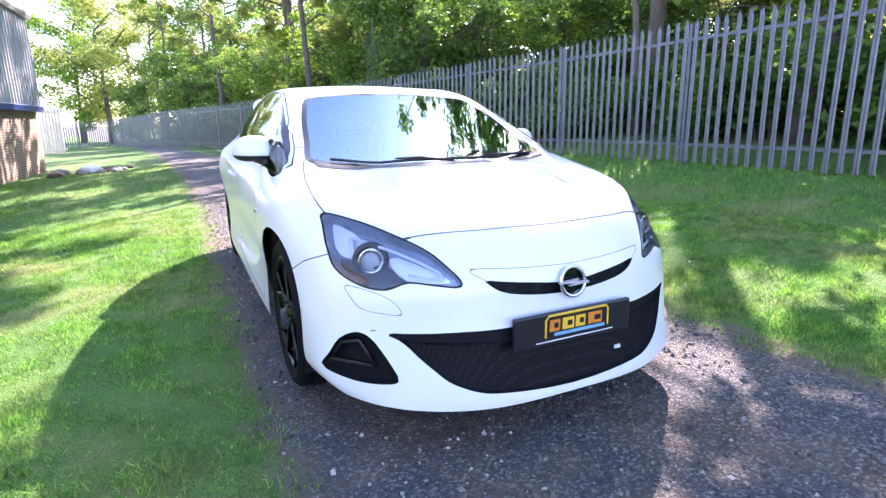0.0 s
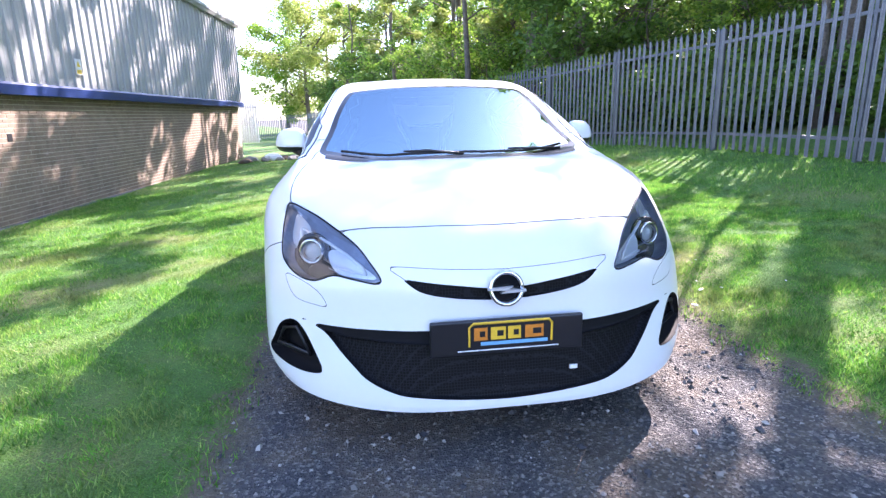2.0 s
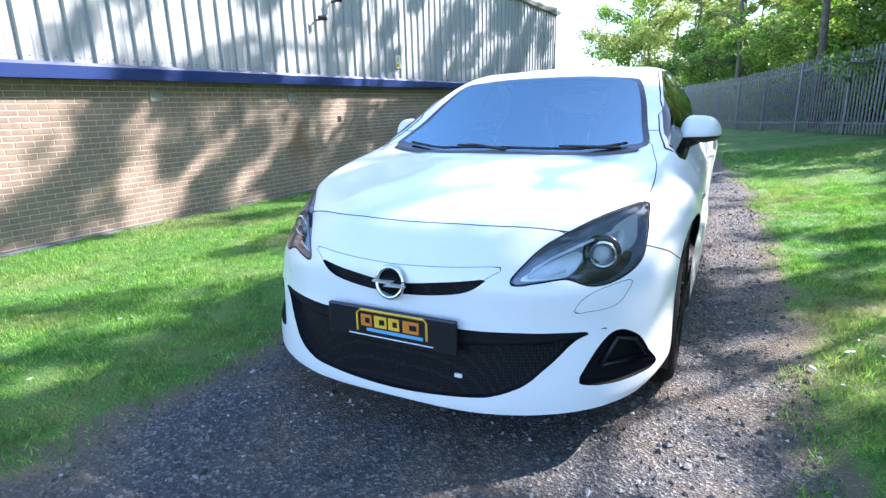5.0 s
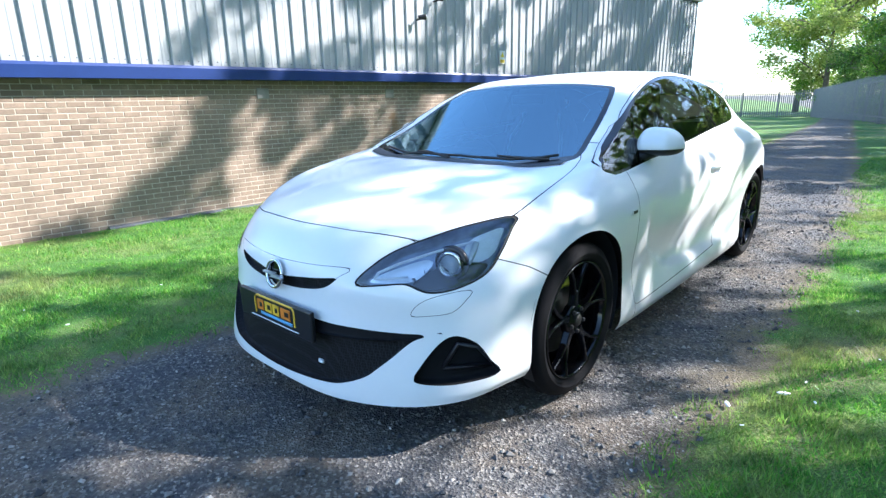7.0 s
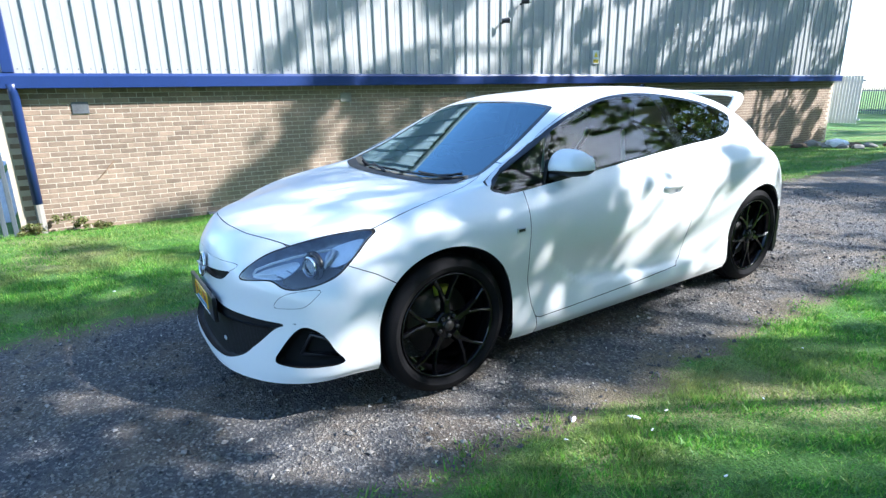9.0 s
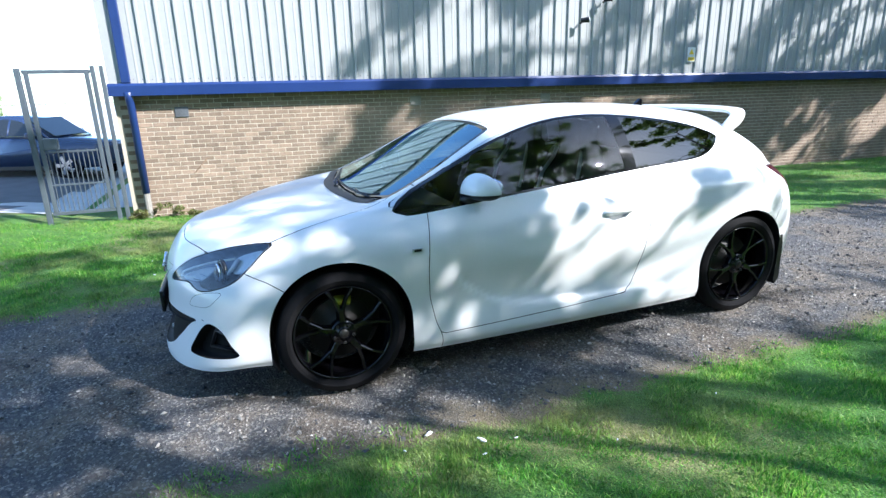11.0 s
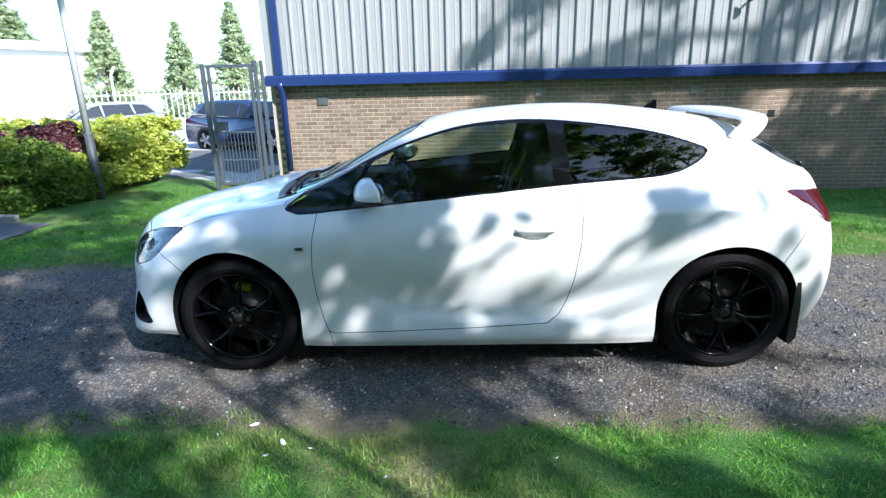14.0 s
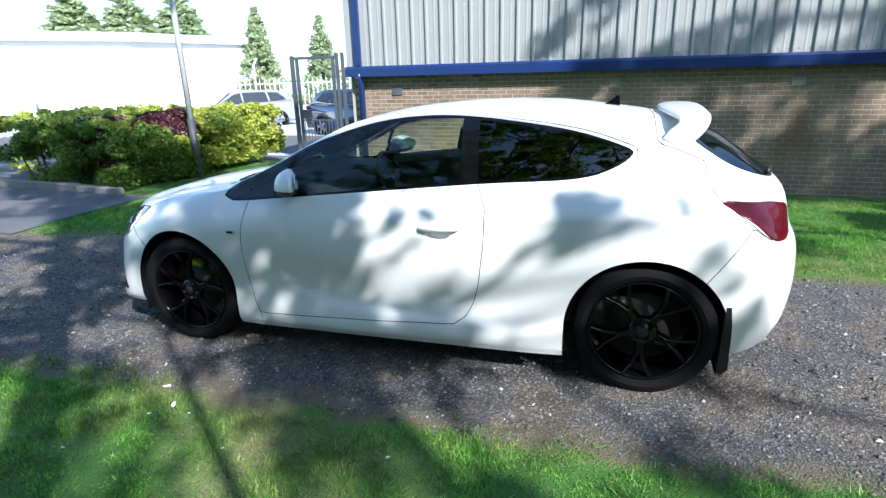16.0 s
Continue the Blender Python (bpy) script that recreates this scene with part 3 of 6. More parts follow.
def make_woods():
    tall = [
        make_tree("tree", "tall slender woodland tree with fresh green spring leaves", 15, .17, .33, 3.4, 7500, .09, M_LEAF, 11, clump=.5),
        make_tree("tree", "tall woodland tree with pale sunlit spring leaves", 13, .14, .30, 3.2, 7500, .09, M_LEAF_PALE, 12, clump=.5),
        make_tree("tree", "tall bare-stemmed woodland tree with a high green crown", 17, .21, .42, 3.8, 7500, .095, M_LEAF, 13, clump=.5),
        make_tree("tree", "very tall bare-stemmed tree with its crown far up", 17, .20, .54, 3.5, 7500, .10, M_LEAF, 14, 13, clump=.5),
        make_tree("tree", "slender woodland tree with sparse fresh leaves", 14, .13, .56, 2.6, 2600, .085, M_LEAF, 15, 15, clump=.5),
        make_tree("tree", "very tall tree with a small crown high above bare stem", 19, .19, .72, 3.2, 6500, .10, M_LEAF, 16, 14, clump=.5),
        make_tree("tree", "slender tree with leafy limbs, added to shade lane, car and grass", 8.9, .10, .70, 1.9, 4200, .085, M_LEAF, 17, 12, clump=.7),
    ]
    # some trees, kind 6 above all, are added so unseen crowns shade car, ground and cladding
    plant(tall, [(7.6, 1.6, 2), (8.4, 5.6, 3), (6.2, 13.2, 0), (5.4, 15.6, 1), (24, 21, 2), (8.9, 20.4, 0), (11.5, 2.2, 1), (3.6, 21.5, 1),
                 (6.5, 26, 0), (1.2, 29, 1), (-1.6, 38, 1), (1.5, 42, 0), (9.5, -2.5, 0), (13.5, -3, 2), (24, 15, 2), (9, 37, 0), (16, 27, 2),
                 (9.3, -1, 2), (12, 1, 0), (14.5, 4, 1), (10.5, -4.5, 2), (13, -2, 0), (16, 0, 2), (15, -6, 1), (19, 3, 2), (12, -8, 0),
                 (3.4, 17, 1), (5.2, 18, 1), (10.4, 9.2, 4), (22, 24, 5), (7.9, 5.5, 6), (5.7, 17.0, 3), (4.1, 22.8, 3), (11.5, 4.6, 5), (10.8, 8.0, 6)], 5)
    young = [
        make_tree("young_tree", "bushy young tree with bright green leaves to the ground", 5.2, .06, .06, 2.3, 9500, .075, M_LEAF, 21, 16, "understorey trees"),
        make_tree("young_tree", "bushy young tree with yellow-green sunlit leaves", 5.8, .06, .08, 2.4, 9500, .075, M_LEAF_PALE, 22, 16, "understorey trees"),
        make_tree("young_tree", "dark green bushy young tree in the shade", 4.6, .06, .04, 2.3, 9500, .08, M_LEAF_DARK, 23, 16, "understorey trees"),
    ]
    r = random.Random(9)
    spots = []
    for row, (off, step) in enumerate(((3.1, 3.0), (5.4, 3.4), (8.6, 3.8), (12.5, 4.6))):
        y = -5.5 + row
        while y < 47:
            spots.append((fence_x(y) + off + r.uniform(-.6, .8), y + r.uniform(-.8, .8), r.choice((0, 0, 1, 2, 2) if row < 2 else (0, 1, 1, 0, 2))))
            y += step * (1 + max(0, y) * .012)
    spots = [s for s in spots if not (s[0] < 9.0 and 3.4 < s[1] < 10.4)]
    spots += [(10.6, 8.2, 2), (11.8, 10.4, 0), (13.2, 12.6, 2), (10.0, 10.8, 0), (15.2, 14.6, 1), (12.4, 15.2, 2), (16.8, 18.2, 0), (13.4, 19.0, 1)]
    plant(young, spots, 6, .75, 1.15)
    rng = np.random.default_rng(8)
    bush = thing("bush", "dense dark green undergrowth behind the fence", "bush", group="undergrowth")
    cs = [(r.uniform(-1.7, 1.7), r.uniform(-1, 1), r.uniform(.15, 1.6)) for _ in range(22)]
    for c in cs[::3]:
        part("stem", tube([(c[0] * .3, c[1] * .3, -.1), (c[0] * .7, c[1] * .7, c[2] * .6), c], [.02, .014, .006], 4), M_BARK, bush)
    part("leafage", quads_mesh("leafage", leaf_cloud(cs, [.4, .55, .7], 5500, .085, rng), M_LEAF_DARK), None, bush)
    spots = []
    for off in (2.7, 4.8, 7.5):
        y = -5.5
        while y < 40:
            spots.append((fence_x(y) + off + r.uniform(-.4, .5), y, 0))
            y += 2.6 + .05 * max(0, y)
    plant([bush], spots, 4, .7, 1.05)
    broad = [
        make_tree("broad_tree", "broad leafy green tree beyond the far fence", 13, .3, .1, 5.5, 17000, .13, M_LEAF, 31, 16, "far trees"),
        make_tree("broad_tree", "broad pale green tree beyond the far fence", 12, .3, .08, 5.5, 17000, .13, M_LEAF_PALE, 32, 16, "far trees"),
        make_tree("broad_tree", "broad dark green tree beyond the far fence", 14, .3, .08, 5.8, 17000, .14, M_LEAF_DARK, 33, 16, "far trees"),
    ]
    plant(broad, [(-9.5, 62, 0), (-6.5, 57, 1), (-2, 52, 1), (4, 50, 0), (9, 46, 2), (14, 40, 1), (20, 34, 0), (24, 24, 2), (26, 12, 0), (25, 1, 1), (22, -9, 0), (-5, 66, 0), (3, 62, 2), (22, 29, 2), (18, 38, 0), (27, 19, 1), (29, 29, 0)], 7)


make_woods()


def make_conifer(name, label, high, wide, seed):
    rng, r2 = np.random.default_rng(seed), random.Random(seed)
    t = thing(name, label, "tree", group="conifers beyond the yard")
    part("trunk", tube([(0, 0, -.3), (0, 0, high * .5), (0, 0, high)], [.2, .12, .02], 8), M_BARK, t)
    cs, rs = [], []
    for k in range(220):
        s = r2.random() ** 1.25
        a, rr = r2.uniform(0, 6.28), wide * (1 - s) * r2.uniform(.4, 1)
        cs.append((math.cos(a) * rr, math.sin(a) * rr, high * (.06 + .94 * s) - rr * .25))
        rs.append(.22 + .42 * (1 - s))
    part("foliage", quads_mesh("foliage", leaf_cloud(cs, rs, 9000, .15, rng, .5), M_LEAF_CONIFER), None, t)
    return t


M_LEAF_CONIFER = leaf_material("conifer_needles", ((.30, .38, .20), (.42, .50, .28), (.55, .60, .38)), .5)
fir = make_conifer("conifer", "pointed green conifer beyond the yard", 7.2, 2.6, 41)
fir.matrix_world = pose(-33.7, -24.2, -.7)
copy_thing(fir, Matrix()).matrix_basis = pose(-36.0, -20.3, -.7, 0, 0, 70) @ Matrix.Scale(.92, 4)
copy_thing(fir, Matrix()).matrix_basis = pose(-42.5, -19.0, -.7, 0, 0, 150) @ Matrix.Scale(1.2, 4)
copy_thing(fir, Matrix()).matrix_basis = pose(-35.0, -25.2, -.7, 0, 0, 200) @ Matrix.Scale(.85, 4)
for bx, by in ((-39, -41), (-36, -44), (-42, -38)):
    copy_thing(fir, Matrix()).matrix_basis = pose(bx, by, -.5, 0, 0, bx * 7) @ Matrix.Diagonal((2.2, 2.2, 1.45, 1))


# ---- white hatchback ----
# Feature lines of one half of the body, from the nose's middle round the side to the tail's middle.
LOWER_EDGE = [(0, -2.265, 0.14), (0.35, -2.243, 0.14), (0.615, -2.134, 0.147), (0.785, -1.97, 0.163), (0.869, -1.762, 0.191), (0.9, -1.33, 0.16), (0.905, -0.92, 0.135), (0.915, -0.4, 0.14), (0.92, 0.25, 0.15), (0.925, 0.9, 0.165), (0.92, 1.365, 0.2), (0.878, 1.73, 0.24), (0.715, 1.94, 0.26), (0.4, 2.065, 0.26), (0, 2.105, 0.26)]
SILL = [(0, -2.262, 0.185), (0.35, -2.24, 0.195), (0.618, -2.122, 0.21), (0.81, -1.948, 0.221), (0.895, -1.751, 0.251), (0.92, -1.33, 0.24), (0.93, -0.92, 0.205), (0.94, -0.4, 0.21), (0.945, 0.25, 0.222), (0.945, 0.9, 0.235), (0.94, 1.365, 0.3), (0.893, 1.73, 0.34), (0.735, 1.97, 0.36), (0.4, 2.105, 0.36), (0, 2.145, 0.36)]
FLANK = [(0, -2.215, 0.44), (0.35, -2.193, 0.44), (0.62, -2.07, 0.43), (0.808, -1.915, 0.42), (0.895, -1.72, 0.43), (0.935, -1.33, 0.45), (0.925, -0.92, 0.42), (0.908, -0.4, 0.4), (0.906, 0.25, 0.4), (0.93, 0.9, 0.42), (0.945, 1.365, 0.48), (0.898, 1.73, 0.5), (0.745, 1.98, 0.52), (0.4, 2.125, 0.52), (0, 2.16, 0.52)]
WAIST = [(0, -2.215, 0.58), (0.35, -2.178, 0.585), (0.62, -2.05, 0.57), (0.798, -1.875, 0.57), (0.885, -1.68, 0.58), (0.945, -1.33, 0.66), (0.945, -0.92, 0.62), (0.935, -0.4, 0.61), (0.93, 0.25, 0.62), (0.935, 0.9, 0.64), (0.95, 1.365, 0.68), (0.888, 1.73, 0.7), (0.74, 1.96, 0.7), (0.42, 2.105, 0.7), (0, 2.145, 0.7)]
CREASE = [(0, -2.17, 0.69), (0.34, -2.13, 0.69), (0.6, -1.97, 0.69), (0.76, -1.8, 0.7), (0.855, -1.6, 0.735), (0.905, -1.33, 0.8), (0.93, -0.92, 0.78), (0.92, -0.4, 0.79), (0.924, 0.25, 0.825), (0.934, 0.9, 0.855), (0.938, 1.365, 0.88), (0.833, 1.73, 0.87), (0.695, 1.94, 0.84), (0.42, 2.055, 0.82), (0, 2.095, 0.82)]
BELT = [(0, -2.09, 0.765), (0.33, -2.06, 0.765), (0.57, -1.9, 0.765), (0.7, -1.74, 0.8), (0.77, -1.55, 0.845), (0.80, -1.3, 0.89), (0.825, -0.95, 0.925), (0.845, -0.4, 0.95), (0.845, 0.25, 0.99), (0.825, 0.9, 1.03), (0.76, 1.365, 1.06), (0.678, 1.73, 1.0), (0.595, 1.89, 0.95), (0.4, 2.025, 0.94), (0, 2.075, 0.94)]
GLASS = [(0, -1.95, 0.81), (0.3, -1.92, 0.81), (0.52, -1.78, 0.815), (0.62, -1.62, 0.85), (0.67, -1.45, 0.88), (0.70, -1.2, 0.92), (0.79, -0.9, 0.975), (0.758, -0.3, 1.125), (0.765, 0.28, 1.17), (0.735, 0.85, 1.18), (0.69, 1.3, 1.16), (0.63, 1.66, 1.1), (0.57, 1.83, 1.03), (0.38, 1.97, 1.02), (0, 2.01, 1.02)]
RAIL = [(0, -1.75, 0.86), (0.25, -1.72, 0.86), (0.42, -1.62, 0.865), (0.5, -1.48, 0.885), (0.54, -1.35, 0.905), (0.6, -1.12, 0.935), (0.735, -0.8, 1.05), (0.63, -0.26, 1.292), (0.61, 0.28, 1.357), (0.6, 0.82, 1.345), (0.59, 1.22, 1.29), (0.56, 1.5, 1.22), (0.5, 1.69, 1.15), (0.33, 1.83, 1.13), (0, 1.87, 1.13)]
ROOF = [(0, -1.4, 0.915), (0.15, -1.38, 0.915), (0.25, -1.32, 0.92), (0.3, -1.25, 0.925), (0.33, -1.15, 0.935), (0.36, -1.06, 0.945), (0.42, -0.8, 1.062), (0.4, -0.3, 1.312), (0.36, 0.27, 1.392), (0.35, 0.8, 1.395), (0.34, 1.2, 1.35), (0.33, 1.45, 1.31), (0.28, 1.6, 1.26), (0.18, 1.68, 1.24), (0, 1.72, 1.23)]
RIDGE = [(0, -1.15, 0.94), (0, -1.13, 0.942), (0, -1.1, 0.944), (0, -1.06, 0.947), (0, -1.02, 0.95), (0, -1.0, 0.965), (0, -0.8, 1.075), (0, -0.3, 1.322), (0, 0.25, 1.402), (0, 0.8, 1.405), (0, 1.2, 1.365), (0, 1.42, 1.325), (0, 1.52, 1.31), (0, 1.56, 1.295), (0, 1.6, 1.28)]
LINES = [LOWER_EDGE, SILL, FLANK, WAIST, CREASE, BELT, GLASS, RAIL, ROOF, RIDGE]


def smooth_rows(p, n, mirror_start, mirror_end):
    """Catmull-Rom through the points along axis 0, n steps a span."""
    flip = np.array((-1, 1, 1))
    head = p[1:2] * flip if mirror_start else 2 * p[:1] - p[1:2]
    tail = p[-2:-1] * flip if mirror_end else 2 * p[-1:] - p[-2:-1]
    q = np.concatenate((head, p, tail))
    out = []
    for i in range(1, len(q) - 2):
        for k in range(n):
            t = k / n
            out.append(.5 * (2 * q[i] + (q[i + 1] - q[i - 1]) * t + (2 * q[i - 1] - 5 * q[i] + 4 * q[i + 1] - q[i + 2]) * t * t + (3 * q[i] - q[i - 1] - 3 * q[i + 1] + q[i + 2]) * t ** 3))
    out.append(q[-2])
    return np.array(out)


def body_grid(nu=12, nv=8):
    """The half body's surface as a grid of points [line][station]."""
    net = np.array(LINES, float)
    across = smooth_rows(net, nv, False, True)
    along = smooth_rows(np.swapaxes(across, 0, 1), nu, True, True)
    grid = np.swapaxes(along, 0, 1)
    grid[:, 0, 0] = grid[:, -1, 0] = grid[-1, :, 0] = 0
    # hollow of the lower door, above a curved edge that runs down to the sill
    x, y, z = grid[..., 0], grid[..., 1], grid[..., 2]
    edge = .295 + .27 * np.exp(-np.clip(y + .72, 0, 9) / .2)
    ease = lambda a, b, v: (lambda t: t * t * (3 - 2 * t))(np.clip((v - a) / (b - a), 0, 1))
    hollow = ease(edge - .010, edge + .014, z) * (1 - ease(edge + .05, edge + .34, z)) * ease(-.78, -.62, y) * (1 - ease(.35, .9, y)) * (x > .8)
    # shoulder line that rises from the door handle to the tail lamp
    rise = z - np.interp(y, (-.1, .58, 1.2, 1.65), (.812, .868, .915, .940))
    ridge = np.where(rise > 0, np.exp(-(rise / .06) ** 2), np.exp(-(rise / .028) ** 2)) - .45 * np.exp(-((rise + .06) / .05) ** 2)
    ridge *= ease(-.25, .55, y) * (1 - ease(1.55, 1.72, y)) * (x > .6) * (z < 1.1)
    grid[..., 0] = x - .020 * hollow + .011 * ridge
    return grid


def curve2(points, n=5, closed=True):
    """A smooth 2D outline through points."""
    p = np.array(points, float)
    k = len(p)
    out = []
    for i in range(k if closed else k - 1):
        a, b, c, d = (p[(i + j) % k] if closed else p[min(max(i + j, 0), k - 1)] for j in (-1, 0, 1, 2))
        for s in range(n):
            t = s / n
            out.append(.5 * (2 * b + (c - a) * t + (2 * a - 5 * b + 4 * c - d) * t * t + (3 * b - a - 3 * c + d) * t ** 3))
    return np.array(out)


def inside(points, axes, n=5):
    """A field: how far a place lies outside an outline drawn in two of the axes (negative inside)."""
    poly = curve2(points, n) if n > 1 else np.array(points, float)
    i, j = axes

    def field(v):
        q = v[:, (i, j)]
        a, b = poly, np.roll(poly, -1, 0)
        e = b - a
        w = q[:, None] - a[None]
        t = np.clip((w * e).sum(2) / np.maximum((e * e).sum(1), 1e-12), 0, 1)
        d = np.sqrt(((w - e * t[..., None]) ** 2).sum(2).min(1))
        ay, by, px, py = a[:, 1], b[:, 1], q[:, :1], q[:, 1:]
        cross = ((ay > py) != (by > py)) & (px < e[:, 0] * (py - ay) / np.where(by == ay, 1e-12, by - ay) + a[:, 0])
        return np.where(cross.sum(1) % 2 == 1, -d, d)
    return field


class Skin:
    """Half of the body's surface, which is cut into regions along outlines."""

    def __init__(self, grid):
        nv, nu = grid.shape[:2]
        du, dv = np.gradient(grid, axis=1), np.gradient(grid, axis=0)
        nor = np.cross(du, dv)
        nor /= np.maximum(np.linalg.norm(nor, axis=2, keepdims=True), 1e-9)
        self.v = [np.concatenate((p, q)) for p, q in zip(grid.reshape(-1, 3), nor.reshape(-1, 3))]
        self.p = [([j * nu + i, j * nu + i + 1, (j + 1) * nu + i + 1, (j + 1) * nu + i], "body") for j in range(nv - 1) for i in range(nu - 1)]

    def cut(self, field, name, among=("body",)):
        vals = field(np.array(self.v))
        vals = np.where(abs(vals) < 1e-6, 1e-6, vals)
        met, out = {}, []

        def between(i, j):
            key = (min(i, j), max(i, j))
            if key not in met:
                t = vals[i] / (vals[i] - vals[j])
                met[key] = len(self.v)
                self.v.append(self.v[i] * (1 - t) + self.v[j] * t)
            return met[key]
        for poly, region in self.p:
            if region not in among:
                out.append((poly, region))
                continue
            low = [vals[i] < 0 for i in poly]
            if not any(low):
                out.append((poly, region))
            elif all(low):
                out.append((poly, name))
            else:
                ins, outs = [], []
                for k, i in enumerate(poly):
                    j = poly[(k + 1) % len(poly)]
                    (ins if low[k] else outs).append(i)
                    if low[k] != low[(k + 1) % len(poly)]:
                        m = between(i, j)
                        ins.append(m)
                        outs.append(m)
                if len(ins) > 2:
                    out.append((ins, name))
                if len(outs) > 2:
                    out.append((outs, region))
        self.p = out

    def mesh(self, regions, material, sides=(1, -1), push=0.0, walls=False, even=False):
        """The mesh of some regions, on one side or both; push: moved inwards; walls: joined to its first outline."""
        regions = (regions,) if isinstance(regions, str) else regions
        keep = [p for p, r in self.p if r in regions]
        verts, normals, faces = [], [], []
        for sx in sides:
            index, flip = {}, np.array((sx, 1, 1, sx, 1, 1))

            def put(i, d=0.0):
                key = (i, d)
                if key not in index:
                    v = self.v[i] * flip
                    q = v[3:] / max(np.linalg.norm(v[3:]), 1e-9)
                    index[key] = len(verts)
                    verts.append(v[:3] - q * d)
                    normals.append(q)
                return index[key]
            count = {}
            for p in keep:
                f = [put(i, push) for i in p]
                faces.append(f if sx > 0 else f[::-1])
                for k in range(len(p)):
                    e = (p[k], p[(k + 1) % len(p)])
                    count[e] = count.get(e, 0) + 1
            if walls:
                for (i, j) in list(count):
                    if (j, i) not in count and abs(self.v[i][0]) + abs(self.v[j][0]) > 1e-5:
                        f = [put(i, push), put(i, 0.0), put(j, 0.0), put(j, push)]
                        faces.append(f if sx > 0 else f[::-1])
        if even:
            # normals of the one even sheet that the region follows
            v = np.array(verts)
            x, y = v[:, 0], v[:, 1]
        if even == "side":
            z, sign = v[:, 2], np.sign(x)
            used = sorted({i for p, r in self.p if r in ("pane", "pane_front", "pane_corner") for i in p})
            a = np.array([self.v[i][:3] for i in used])
            c = np.linalg.lstsq(np.stack((a[:, 0] * 0 + 1, a[:, 1], a[:, 2], a[:, 1] ** 2, a[:, 2] ** 2, a[:, 1] * a[:, 2]), 1), a[:, 0], rcond=None)[0]
            q = np.stack((sign, -(c[1] + 2 * c[3] * y + c[5] * z), -(c[2] + 2 * c[4] * z + c[5] * y)), 1)
            normals = list(q / np.linalg.norm(q, axis=1)[:, None])
        elif even:
            c = np.linalg.lstsq(np.stack((x * 0 + 1, x * x, y, y * y, x * x * y, x ** 4), 1), v[:, 2], rcond=None)[0]
            c[1] -= .11
            q = np.stack((-(2 * c[1] * x + 2 * c[4] * x * y + 4 * c[5] * x ** 3), -(c[2] + 2 * c[3] * y + c[4] * x * x), x * 0 + 1), 1)
            normals = list(q / np.linalg.norm(q, axis=1)[:, None])
        me = bpy.data.meshes.new("skin")
        me.from_pydata([tuple(v) for v in verts], [], faces)
        me.materials.append(material)
        me.polygons.foreach_set("use_smooth", [True] * len(me.polygons))
        me.update()
        if not walls:
            me.normals_split_custom_set_from_vertices([tuple(q) for q in normals])
        return me


def ahead(f, y):
    return lambda v: np.maximum(f(v), v[:, 1] - y)


def behind(f, y):
    return lambda v: np.maximum(f(v), y - v[:, 1])


def outboard(f, x):
    return lambda v: np.maximum(f(v), x - v[:, 0])


def over(f, z):
    return lambda v: np.maximum(f(v), z - v[:, 2])


def both(f, g):
    return lambda v: np.maximum(f(v), g(v))


def grown(f, d):
    return lambda v: f(v) - d


AXLE_F, AXLE_R = -1.328, 1.372
HUB_Z = {AXLE_F: .308, AXLE_R: .332}


